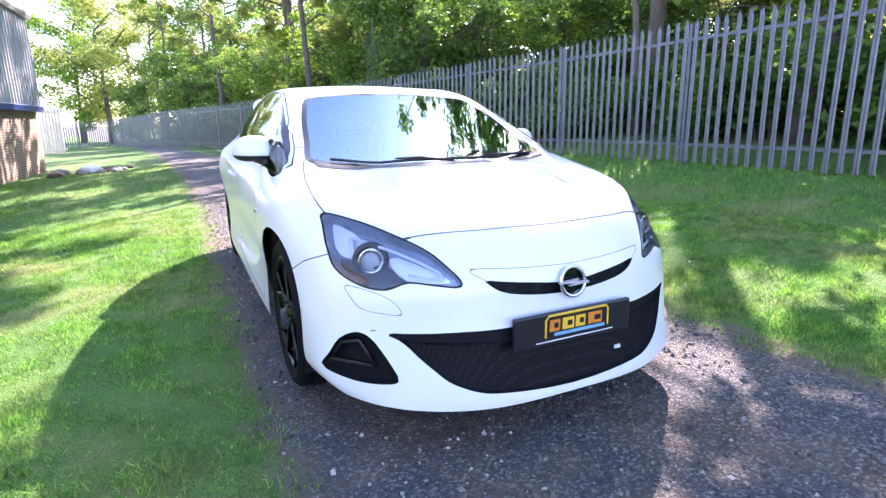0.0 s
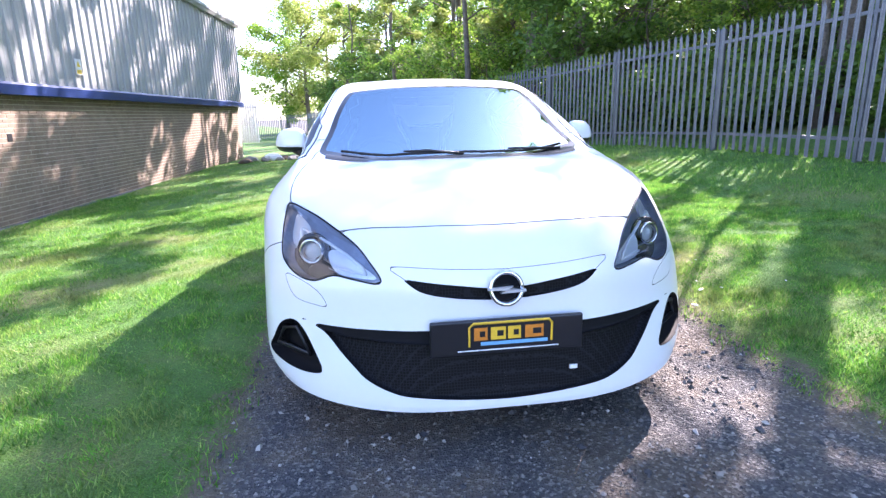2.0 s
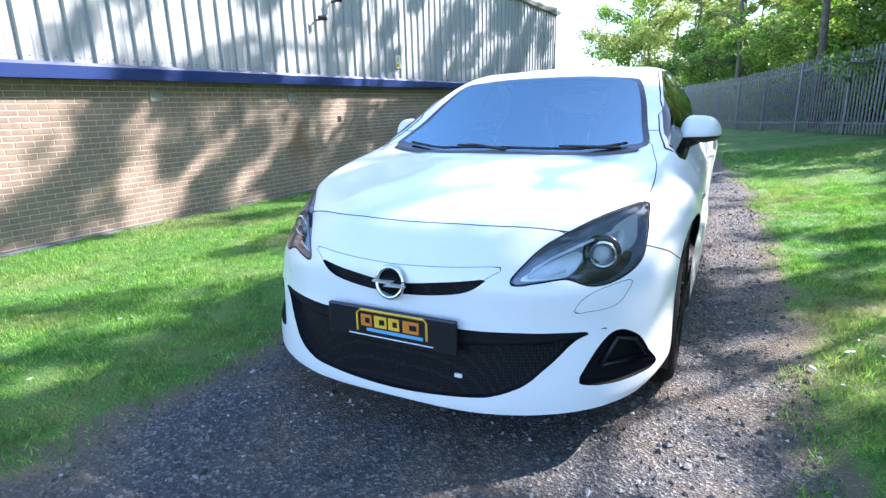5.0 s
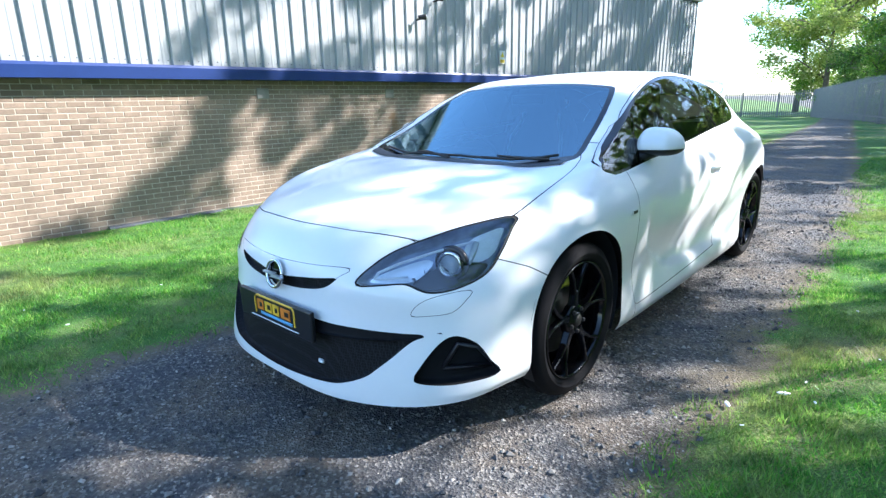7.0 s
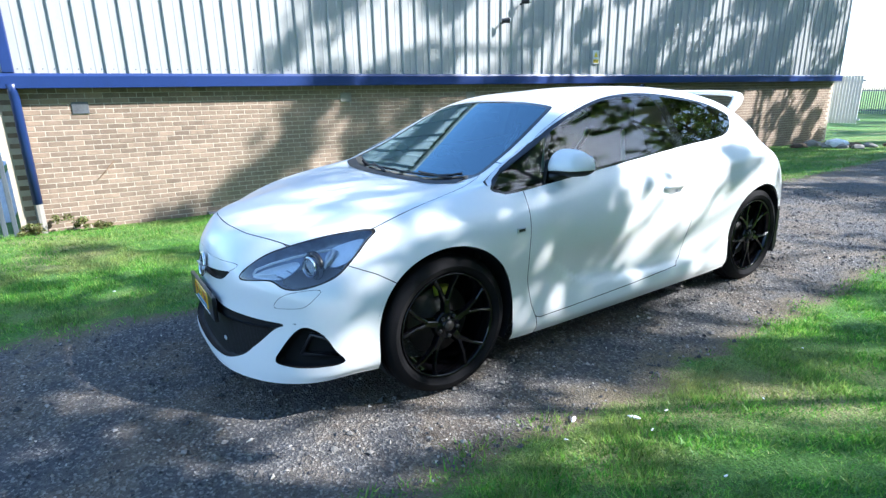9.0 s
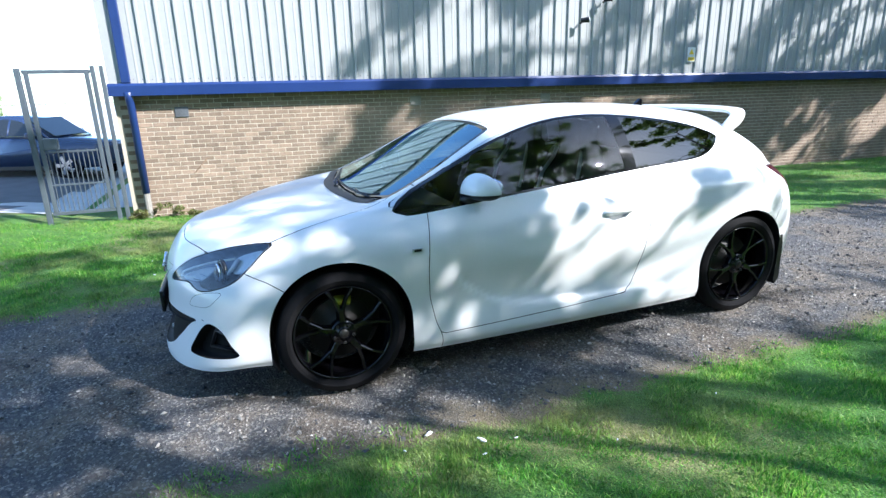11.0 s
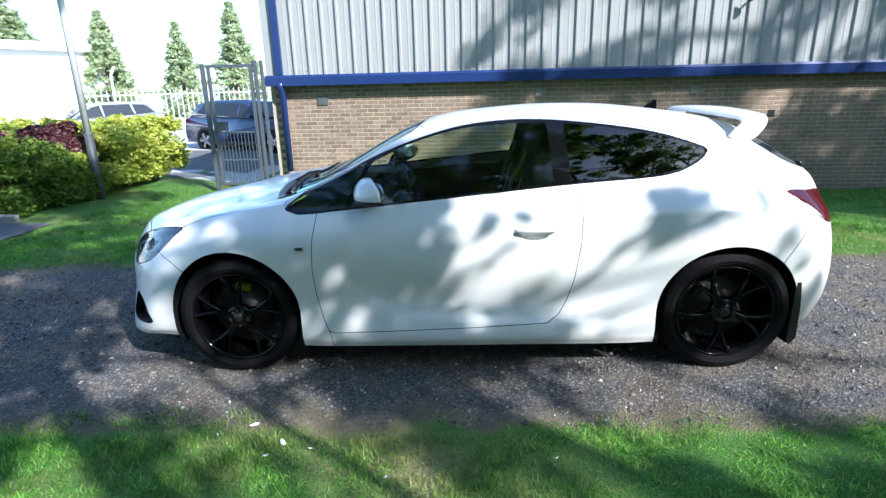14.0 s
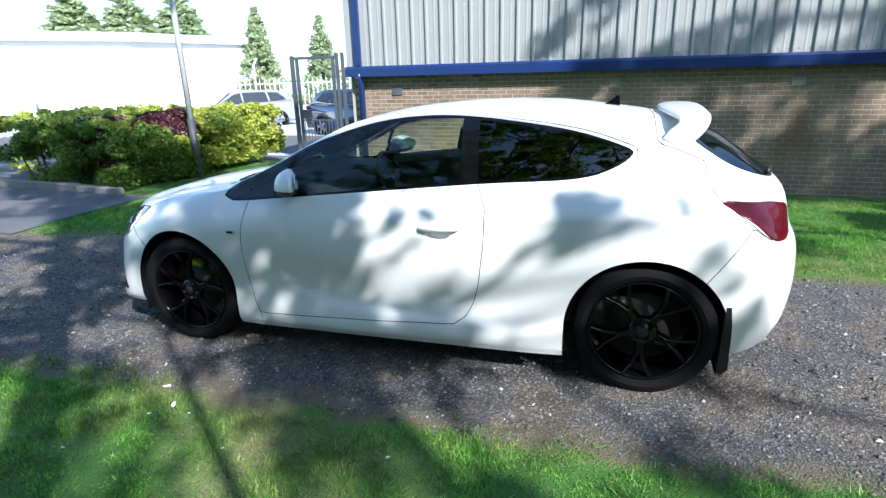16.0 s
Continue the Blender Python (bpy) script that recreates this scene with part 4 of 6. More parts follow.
def cut_body():
    s = Skin(body_grid(16, 10))
    for yc, r, z0 in ((AXLE_F, .372, .335), (AXLE_R, .382, .335)):
        s.cut(outboard(lambda v, yc=yc, r=r: np.where(v[:, 2] > .335, np.hypot(v[:, 1] - yc, v[:, 2] - .335), abs(v[:, 1] - yc) * 1.0) - r, .6), "none")
    lamp = inside([(.424, .590), (.462, .652), (.51, .701), (.592, .746), (.672, .78), (.772, .802), (.787, .76), (.794, .69), (.786, .625), (.728, .584), (.66, .576), (.588, .602), (.51, .595)], (0, 2), 4)
    s.cut(ahead(lamp, -1.55), "lamp")
    s.cut(ahead(grown(lamp, .006), -1.55), "gap")
    s.cut(inside([(.452, .602), (.478, .630), (.53, .660), (.60, .690), (.632, .680), (.622, .640), (.595, .614), (.53, .604)], (0, 2), 3), "lamp_inner", ("lamp",))
    s.cut(inside([(.708, .700), (.700, .742), (.725, .768), (.765, .786), (.778, .75), (.784, .70), (.765, .675), (.735, .678)], (0, 2), 3), "lamp_outer", ("lamp",))
    s.cut(inside([(.60, .604), (.64, .66), (.70, .695), (.735, .676), (.768, .672), (.786, .668), (.780, .628), (.728, .590), (.66, .582)], (0, 2), 3), "lamp_low", ("lamp",))
    s.cut(ahead(inside([(-.2, .562), (0, .563), (.08, .569), (.152, .578), (.25, .590), (.345, .603), (.335, .590), (.276, .554), (.153, .532), (0, .522), (-.2, .524)], (0, 2), 4), -1.9), "grille")
    low = ahead(inside([(-.3, .43), (0, .43), (.269, .424), (.42, .424), (.55, .420), (.66, .420), (.745, .432), (.64, .398), (.575, .33), (.53, .285), (.486, .245), (.40, .208), (.304, .192), (0, .172), (-.3, .19)], (0, 2), 4), -1.8)
    s.cut(both(low, lambda v: .362 + .05 * np.clip(v[:, 0], 0, 1) - v[:, 2]), "grille_bar")
    s.cut(low, "lower_grille")
    s.cut(ahead(inside([(.650, .245), (.660, .29), (.712, .388), (.757, .416), (.811, .385), (.845, .32), (.868, .262), (.80, .238), (.72, .232)], (0, 2), 4), -1.6), "fog")
    strip = ahead(inside([(-.2, .628), (.0, .628), (.19, .634), (.385, .642), (.352, .61), (.30, .585), (.15, .570), (0, .56), (-.2, .56)], (0, 2), 4), -1.9)
    s.cut(grown(strip, -.0009), "bumper_strip")
    s.cut(grown(strip, .0009), "gap")
    washer = ahead(inside([(.618, .487), (.640, .53), (.69, .56), (.772, .577), (.766, .54), (.735, .50), (.66, .487)], (0, 2), 4), -1.7)
    s.cut(grown(washer, -.0009), "washer_cover")
    s.cut(grown(washer, .0009), "gap")
    screen = over(inside([(-.4, -1.195), (0, -1.20), (.25, -1.183), (.48, -1.14), (.62, -1.085), (.685, -1.03), (.69, -.95), (.662, -.82), (.617, -.58), (.556, -.37), (.50, -.325), (.25, -.30), (0, -.295), (-.4, -.30)], (0, 1), 4), .85)
    s.cut(both(grown(screen, -.03), lambda v: -1.125 + .30 * v[:, 0] ** 2 - v[:, 1]), "screen")
    s.cut(screen, "frit")
    glass = outboard(inside([(-1.015, .928), (-.98, .902), (-.89, .893), (-.41, .940), (.5, 1.028), (1.0, 1.063), (1.18, 1.112), (1.268, 1.172), (1.235, 1.207), (.966, 1.285), (.544, 1.343), (.21, 1.355), (-.10, 1.319), (-.41, 1.227), (-.656, 1.120), (-.88, 1.018)], (1, 2), 4), .45)
    glass = both(glass, lambda v: np.interp(v[:, 1], (-1.05, -.8, -.26, .28, .82, 1.22, 1.4), (.772, .728, .624, .602, .592, .58, .54)) - v[:, 0])
    s.cut(both(glass, lambda v: abs(v[:, 1] - .485 + .10 * (v[:, 2] - 1.03)) - .045), "pillar_trim")
    s.cut(both(glass, lambda v: abs((v[:, 1] + .66) - .55 * (v[:, 2] - .95)) - .018), "pillar_trim")
    s.cut(grown(glass, -.012), "pane")
    s.cut(glass, "pillar_trim")
    s.cut(both(lambda v: v[:, 1] - .45, lambda v: v[:, 1] * 0 - 1), "pane_front", ("pane",))
    s.cut(lambda v: (v[:, 1] + .66) - .55 * (v[:, 2] - .95), "pane_corner", ("pane_front",))
    rim = np.array([s.v[i][:3] for p, r in s.p if r in ("pane", "pane_front", "pane_corner", "pillar_trim") for i in p])
    at = np.linspace(-1.0, 1.26, 40)
    top = [rim[abs(rim[:, 1] - y) < .035] for y in at]
    edge_x = [k[k[:, 2].argmax(), 0] if len(k) else .6 for k in top]

    def beside(d, reach):
        """A strip of width d along the window's upper edge."""
        upper = both(grown(glass, d), lambda v: .935 + .105 * (v[:, 1] + 1.02) - v[:, 2])
        return both(upper, lambda v: np.interp(v[:, 1], at, edge_x) - reach - v[:, 0])
    s.cut(beside(.014, .010), "chrome")
    s.cut(beside(.020, .016), "gap")
    s.cut(behind(inside([(-.2, 1.03), (.30, 1.03), (.47, 1.05), (.54, 1.11), (.53, 1.17), (.47, 1.235), (.3, 1.265), (-.2, 1.27)], (0, 2), 4), 1.4), "rear_screen")
    s.cut(outboard(inside([(1.675, .968), (1.80, .957), (1.95, .935), (2.02, .90), (2.0, .80), (1.955, .785), (1.90, .805), (1.83, .868), (1.74, .925)], (1, 2), 4), .42), "tail_lamp")
    g = .0021

    def panel(f, name):
        s.cut(grown(f, -g), name)
        s.cut(grown(f, g), "gap")
    panel(over(inside([(-.4, -2.05), (-.2, -2.085), (0, -2.095), (.2, -2.085), (.345, -2.06), (.5, -1.985), (.615, -1.912), (.70, -1.785), (.765, -1.665), (.78, -1.5), (.765, -1.3), (.745, -1.18), (.72, -1.06), (.7, -1.0), (.6, -.9), (.2, -.9), (-.4, -.9)], (0, 1), 4), .69), "bonnet")
    panel(inside([(-3, -.1), (-1.45, -.1), (-1.45, .45), (-1.58, .568), (-1.68, .63), (-1.80, .678), (-1.95, .72), (-2.02, .80), (-2.3, .95), (-3, .95)], (1, 2), 1), "front_bumper")
    door_front = [(-.795, .225), (-.825, .30), (-.856, .45), (-.862, .6), (-.853, .757), (-.834, .89)]
    s.cut(outboard(inside([(.255, .80), (.275, .765), (.335, .75), (.395, .765), (.415, .80), (.40, .823), (.27, .823)], (1, 2), 4), .7), "cup")
    panel(outboard(inside(door_front + [(-.83, 1.0), (.53, 1.2), (.528, 1.03), (.580, .91), (.577, .74), (.548, .52), (.515, .40), (.476, .325), (.415, .285), (0, .258), (-.5, .236)], (1, 2), 1), .5), "door")
    panel(outboard(inside([(-2.2, -.1), (-.79, -.1), (-.79, .19)] + door_front + [(-.835, 1.02), (-1.2, 1.1), (-2.2, 1.1)], (1, 2), 1), .2), "fender")
    panel(inside([(1.5, -.1), (1.6, .58), (1.64, .636), (1.815, .858), (1.9, .80), (2.6, .80), (2.6, -.1)], (1, 2), 1), "rear_bumper")
    panel(behind(inside([(1.372, 1.6), (1.375, 1.30), (1.378, 1.24), (1.40, 1.215), (1.47, 1.195), (1.61, 1.135), (1.605, 1.08), (1.63, 1.02), (1.68, .968), (1.8, .88), (1.9, .80), (2.6, .80), (2.6, 1.6)], (1, 2), 1), 1.3), "tailgate")
    panel(over(inside([(-.6, -.27), (.45, -.29), (.535, -.25), (.555, .1), (.54, .6), (.53, 1.0), (.52, 1.5), (-.6, 1.5)], (0, 1), 1), 1.1), "roof")
    return s


def both_sides(make):
    for sx in (1, -1):
        make(sx)


def revolve(profile, n, axis_at, sx, bm=None, closed=False):
    """Turns (offset along x, radius) round an axis parallel to x."""
    bm = bm or bmesh.new()
    rings = []
    for k in range(n):
        a = 2 * math.pi * k / n
        rings.append([bm.verts.new((axis_at[0] + sx * o, axis_at[1] + r * math.cos(a), axis_at[2] + r * math.sin(a))) for o, r in profile])
    m = len(profile)
    for k in range(n):
        p, q = rings[k], rings[(k + 1) % n]
        for i in range(m if closed else m - 1):
            bm.faces.new((p[i], p[(i + 1) % m], q[(i + 1) % m], q[i]))
    bmesh.ops.recalc_face_normals(bm, faces=bm.faces)
    return bm


def bar(bm, p, q, side, w0, w1, t0, t1):
    """A tapered bar from p to q with widths along side and thickness across."""
    p, q, side = Vector(p), Vector(q), Vector(side)
    up = (q - p).cross(side).normalized()
    side = up.cross(q - p).normalized()
    ring = []
    for c, w, t in ((p, w0, t0), (q, w1, t1)):
        ring.append([bm.verts.new(c + side * a * w / 2 + up * b * t / 2) for a, b in ((-1, -1), (-.55, 1), (.55, 1), (1, -1))])
    for k in range(4):
        bm.faces.new((ring[0][k], ring[0][(k + 1) % 4], ring[1][(k + 1) % 4], ring[1][k]))
    bm.faces.new(ring[0][::-1])
    bm.faces.new(ring[1])


def make_wheel(car, sx, y, turn):
    c, z = (sx * .905, y, 0), HUB_Z[y]
    tyre = revolve([(-.20, .262), (-.225, .275), (-.228, .30), (-.215, .325), (-.19, .345), (-.165, .347), (-.16, .340), (-.15, .340), (-.145, .3475), (-.115, .348), (-.11, .340), (-.10, .340), (-.095, .348), (-.06, .3475), (-.055, .340), (-.045, .340), (-.04, .346), (-.012, .336), (.004, .318), (.008, .300), (.009, .299), (.009, .293), (.007, .292), (.006, .283), (-.004, .270), (-.014, .262)], 64, c, sx)
    wheel = part("wheel", tyre, M_RUBBER, car, "low-profile black tyre on a gloss black alloy wheel", True)
    rim = revolve([(-.21, .25), (-.19, .262), (-.02, .262), (-.004, .262), (.0, .257), (-.012, .250), (-.05, .243), (-.20, .235)], 56, c, sx)
    part("rim", rim, M_GLOSSBLACK, wheel, "gloss black rim", True)
    for k in range(5):
        a = turn + 2 * math.pi * k / 5
        d = lambda r, b, o: (c[0] + sx * o, c[1] + r * math.cos(a + b), c[2] + r * math.sin(a + b))
        bm = bmesh.new()
        tang = (0, -math.sin(a), math.cos(a))
        bar(bm, d(.05, 0, -.03), d(.135, 0, -.026), tang, .062, .044, .03, .03)
        for e in (-1, 1):
            bar(bm, d(.12, e * .06, -.026), d(.195, e * .17, -.02), tang, .03, .022, .028, .024)
            bar(bm, d(.19, e * .165, -.02), d(.252, e * .265, -.012), tang, .022, .026, .024, .022)
        bmesh.ops.bevel(bm, geom=list(bm.edges), offset=.0035, segments=1, affect="EDGES")
        part("spoke", bm, M_GLOSSBLACK, wheel)
    part("hub", revolve([(-.06, .02), (-.05, .075), (-.02, .072), (-.012, .06), (-.012, .035), (-.006, .034), (-.004, .028), (-.004, .001)], 24, c, sx), M_GLOSSBLACK, wheel, "", True)
    part("centre_cap", revolve([(-.006, .026), (-.001, .024), (.0, .001)], 20, c, sx), M_DISC, wheel, "dark wheel centre cap", True)
    for k in range(5):
        a = turn + 2 * math.pi * (k + .5) / 5
        at = (c[0], c[1] + .052 * math.cos(a), c[2] + .052 * math.sin(a))
        part("wheel_bolt", revolve([(-.02, .0095), (-.004, .0095), (-.001, .007), (-.001, .001)], 6, at, sx), M_DISC, wheel, "dark steel wheel bolt")
    part("brake_disc", revolve([(-.13, .06), (-.13, .172), (-.11, .174), (-.105, .172), (-.105, .08), (-.09, .075), (-.09, .02)], 40, c, sx), M_DISC, wheel, "grey steel brake disc", True)
    cal = bmesh.new()
    a0 = 1.2 if y < 0 else 2.2
    pts = []
    for k in range(5):
        a = a0 + .13 * k
        pts.append((c[0] - sx * .10, c[1] + .152 * math.cos(a), c[2] + .155 * math.sin(a)))
    tube(pts, .028, 8, cal)
    wheel.location.z = z
    part("brake_caliper", cal, M_YELLOW if y < 0 else M_DISC, wheel, "yellow brake caliper" if y < 0 else "", True)


def add_text_bar(plate, x0, x1, z0, z1, material, label=""):
    part("print_bar", box(x0, x1, -2.2585, -2.2555, z0, z1), material, plate, label)


LAMP = ("lamp", "lamp_inner", "lamp_outer", "lamp_low")


def make_car():
    s = cut_body()
    car = thing("car", "white three-door sports hatchback parked on the gravel lane", "car")
    bumper = part("front_bumper", s.mesh(("front_bumper", "bumper_strip"), M_PAINT), None, car)
    part("bonnet", s.mesh("bonnet", M_PAINT), None, car)
    part("roof", s.mesh("roof", M_PAINT), None, car)
    tailgate = part("tailgate", s.mesh("tailgate", M_PAINT), None, car)
    part("rear_bumper", s.mesh("rear_bumper", M_PAINT), None, car)
    part("panel_gap", s.mesh("gap", M_GAP, push=.004), None, car)
    part("windscreen", s.mesh("screen", M_SCREEN, even=True), None, car, "clear windscreen reflecting sky and branches")
    part("windscreen_border", s.mesh("frit", M_GLOSSBLACK), None, car, "black glass border")
    part("rear_screen", s.mesh("rear_screen", M_PRIVACY), None, tailgate, "dark tinted rear screen")
    part("grille", s.mesh("grille", M_MESH, push=.02, walls=True), None, bumper, "slim black mesh upper grille")
    part("lower_grille", s.mesh("lower_grille", M_MESH, push=.035, walls=True), None, bumper, "wide black honeycomb lower grille")
    part("grille_bar", s.mesh("grille_bar", M_GRILLEBLACK, push=.008, walls=True), None, bumper, "matt black crossbar above the grille")
    for sx in (1, -1):
        side = (sx,)
        part("fender", s.mesh("fender", M_PAINT, side), None, car)
        part("side_panel", s.mesh("body", M_PAINT, side), None, car)
        door = part("door", s.mesh("door", M_PAINT, side), None, car)
        part("side_window", s.mesh("pane_front", M_SIDEGLASS, side, even="side"), None, door, "lightly tinted side window")
        part("corner_window", s.mesh("pane_corner", M_SIDEGLASS, side, even="side"), None, car)
        part("rear_side_window", s.mesh("pane", M_PRIVACY, side, even="side"), None, car, "dark privacy glass")
        part("window_surround", s.mesh("pillar_trim", M_GLOSSBLACK, side), None, car, "gloss black window surround")
        part("chrome_strip", s.mesh("chrome", M_SATIN, side, push=-.003), None, car, "slim satin chrome window strip")
        part("tail_lamp", s.mesh("tail_lamp", M_TAIL, side, push=-.004, walls=True), None, car, "dark red tail lamp")
        part("washer_cover", s.mesh("washer_cover", M_PAINT, side), None, bumper)
        fog = part("air_intake", s.mesh("fog", M_GRILLEBLACK, side, push=.06, walls=True), None, bumper, "black corner air intake")
        bm = bmesh.new()
        tube([(sx * .70, -1.985, .275), (sx * .745, -1.95, .375), (sx * .80, -1.90, .36), (sx * .835, -1.86, .285), (sx * .70, -1.985, .275)], .009, 6, bm)
        part("intake_duct", bm, M_DARK, bumper, "", True)
        # lamp
        lamp = part("headlight", s.mesh(LAMP, M_LAMPBACK, side, push=.075, walls=True), None, car, "clear headlight with projector lens and light guide")
        part("lamp_cover", s.mesh(LAMP, M_LENS, side), None, lamp)
        part("reflector", s.mesh("lamp_inner", M_LAMPHOUSE, side, push=.045), None, lamp, "silver inner reflector")
        part("reflector", s.mesh("lamp_outer", M_LAMPHOUSE, side, push=.035), None, lamp, "silver outer reflector")
        cx = Vector((sx * .672, -1.905, .655))
        face = Vector((sx * .30, -.95, .05)).normalized()
        m = Matrix.Translation(cx) @ face.to_track_quat("Z", "Y").to_matrix().to_4x4()
        bm = bmesh.new()
        bmesh.ops.create_uvsphere(bm, u_segments=20, v_segments=10, radius=.037, matrix=m @ Matrix.Diagonal((1, 1, .6, 1)))
        part("projector_lens", bm, M_LENS, lamp, "", True)
        bm = bmesh.new()
        bmesh.ops.create_circle(bm, cap_ends=True, segments=24, radius=.036, matrix=m @ Matrix.Translation((0, 0, -.01)))
        part("projector_bowl", bm, M_LAMPHOUSE, lamp)
        ring = [m @ Vector((.043 * math.cos(a), .043 * math.sin(a), .004)) for a in np.linspace(0, 2 * math.pi, 25)]
        part("chrome_ring", tube(ring, .006, 6), M_CHROME, lamp, "chrome lens ring", True)
        part("lamp_bezel", tube([m @ Vector((.055 * math.cos(a), .055 * math.sin(a), -.02)) for a in np.linspace(0, 2 * math.pi, 25)], .014, 6), M_LAMPDARK, lamp, "", True)
        part("lamp_recess", s.mesh("lamp_low", M_LAMPDARK, side, push=.05), None, lamp, "black recess round the projector")
        front = np.array([s.v[i][:3] for p, r in s.p if r in LAMP for i in p])

        def within(x, z, deep):
            """A place inside the lamp, straight behind its cover."""
            k = np.argsort(np.hypot(front[:, 0] - x, front[:, 2] - z))[:3]
            return (sx * x, float(front[k, 1].mean()) + deep, z)
        upper = [(.470, .606), (.482, .630), (.53, .659), (.60, .690), (.66, .712), (.708, .727)]
        part("light_guide", tube([within(x, z, .022) for x, z in upper], .0055, 6), M_LIGHTGUIDE, lamp, "white light guide", True)
        part("side_reflector", tube([within(x, z, .03) for x, z in ((.712, .722), (.716, .69), (.722, .655))], [.011, .013, .010], 6), M_LIGHTGUIDE, lamp, "", True)
        part("lower_guide", tube([within(x, z, .022) for x, z in ((.470, .606), (.52, .610), (.575, .618))], .005, 6), M_LIGHTGUIDE, lamp, "", True)
        # mirror
        def shell(low, high, grow, u=28, w=18):
            """The mirror's housing between two heights: domed in front, flat behind, swept back outwards."""
            bm = bmesh.new()
            bmesh.ops.create_uvsphere(bm, u_segments=u, v_segments=w, radius=1)
            for v in bm.verts:
                x, y, z = v.co
                wide = math.copysign(abs(x) ** .62, x)
                y = y * .085 * grow if y < 0 else y * .045 * grow
                z = high * z * (1 - .22 * x) if z > 0 else low * z
                v.co = (sx * (.895 + .100 * wide * grow), -.53 + y + .055 * x, .985 + .004 * x + z)
            if sx < 0:
                bmesh.ops.reverse_faces(bm, faces=bm.faces)
            return bm
        mirror = part("wing_mirror", shell(.022, .102, 1), M_PAINT, car, "white wing mirror on a black foot", True)
        part("mirror_base", shell(.040, .008, .985), M_DARK, mirror, "black lower cap", True)
        part("mirror_arm", tube([(sx * .79, -.64, .928), (sx * .83, -.60, .945), (sx * .885, -.55, .962)], [.036, .028, .02], 8), M_DARK, mirror, "", True)
        pane = [(sx * (.895 + .078 * math.cos(a)), 1.012 + (.052 if math.sin(a) > 0 else .030) * math.sin(a)) for a in np.linspace(0, 2 * math.pi, 20, endpoint=False)]
        bm = prism(pane, "y", -.492, -.484)
        for v in bm.verts:
            v.co.y += .055 * (abs(v.co.x) - .895) / .1
        part("mirror_glass", bm, M_CHROME, mirror, "mirror glass")
        # handle, badge, washer cover
        grip = [(.915, .225, .806), (.940, .25, .812), (.949, .30, .815), (.950, .38, .817), (.943, .435, .819), (.915, .46, .820)]
        bm = tube([(sx * x, y, z) for x, y, z in grip], [.010, .013, .0145, .0145, .013, .010], 10)
        bmesh.ops.scale(bm, vec=(1, 1, 1.15), space=Matrix.Translation((0, 0, -.815)), verts=bm.verts)
        part("door_handle", bm, M_PAINT, door, "body-coloured door handle", True)
        part("handle_cup", s.mesh("cup", M_PAINT, side, push=.028, walls=True), None, door, "recess behind the handle")
        bm = box(.0, .008, -.95, -.895, .713, .738, .003)
        bmesh.ops.transform(bm, matrix=Matrix.Translation((sx * (.944 if sx > 0 else .952), 0, 0)), verts=bm.verts)
        part("side_badge", bm, M_SATIN, car, "small satin grey side repeater badge")
        part("badge_inset", box(min(sx * .952, sx * .9545), max(sx * .952, sx * .9545), -.942, -.903, .719, .732), M_DARK, car)
        part("mud_flap", prism([(1.720, .17), (1.735, .14), (1.768, .18), (1.762, .40), (1.750, .50), (1.728, .50)], "x", sx * .72, sx * .900), M_DARK, car, "black rubber mud flap")
        # arch liner and lip
        for yc, r in ((AXLE_F, .372), (AXLE_R, .382)):
            bm = bmesh.new()
            arc = [(yc + (r + .012) * math.cos(a), .335 + (r + .012) * math.sin(a)) for a in np.linspace(-.5, math.pi + .5, 28)]
            lo = [bm.verts.new((sx * .58, y, z)) for y, z in arc]
            hi = [bm.verts.new((sx * .90, y, z)) for y, z in arc]
            for k in range(len(arc) - 1):
                bm.faces.new((lo[k], lo[k + 1], hi[k + 1], hi[k]))
            part("arch_liner", bm, M_DARK, car, "black wheel arch liner", True)
        make_wheel(car, sx, AXLE_F, .35)
        make_wheel(car, sx, AXLE_R, .9)
    part("chassis", box(-.6, .6, -1.95, 1.85, .17, .62, .04), M_DARK, car, "dark underbody")
    part("floor_pan", box(-.84, .84, -.93, .97, .165, .30, .02), M_DARK, car)
    part("boot_floor", box(-.64, .64, 1.0, 1.75, .62, .84), M_TRIM, car)
    # plate
    plate = part("number_plate", box(-.268, .268, -2.255, -2.235, .340, .466, .006), M_PLATE, car, "black dealer plate with gold frame and blocks")
    frame = [(-.135, .374), (-.135, .443), (-.12, .456), (.145, .456), (.155, .443), (.155, .378)]
    part("print_frame", tube([(x, -2.2565, z) for x, z in frame], .0045, 4), M_GOLD, plate, "gold rounded frame")
    for x0, x1, mat in ((-.118, -.072, M_ORANGE), (-.06, -.008, M_GOLD), (.0, .045, M_GOLD), (.06, .125, M_ORANGE)):
        part("print_block", box(x0, x1, -2.2585, -2.2555, .395, .440), mat, plate, "gold print block")
        part("print_counter", box(x0 + (x1 - x0) * .42, x1 - .008, -2.2595, -2.2584, .408, .428), M_PLATE, plate)
    add_text_bar(plate, -.095, .14, .376, .388, M_PALEBLUE, "pale blue print bar")
    add_text_bar(plate, -.175, .18, .357, .3605, M_WHITEPRINT, "thin white print bar")
    part("grille_tag", box(.24, .268, -2.217, -2.21, .242, .256), M_WHITEPRINT, bumper, "small white tag on the grille")
    # round emblem: ring and slanted bar
    ring = [(.054 * math.cos(a), -2.232 + .01 * math.sin(a), .567 + .054 * math.sin(a)) for a in np.linspace(0, 2 * math.pi, 33)]
    emblem = part("front_emblem", tube(ring, .008, 8), M_CHROME, car, "round chrome emblem", True)
    bm = bmesh.new()
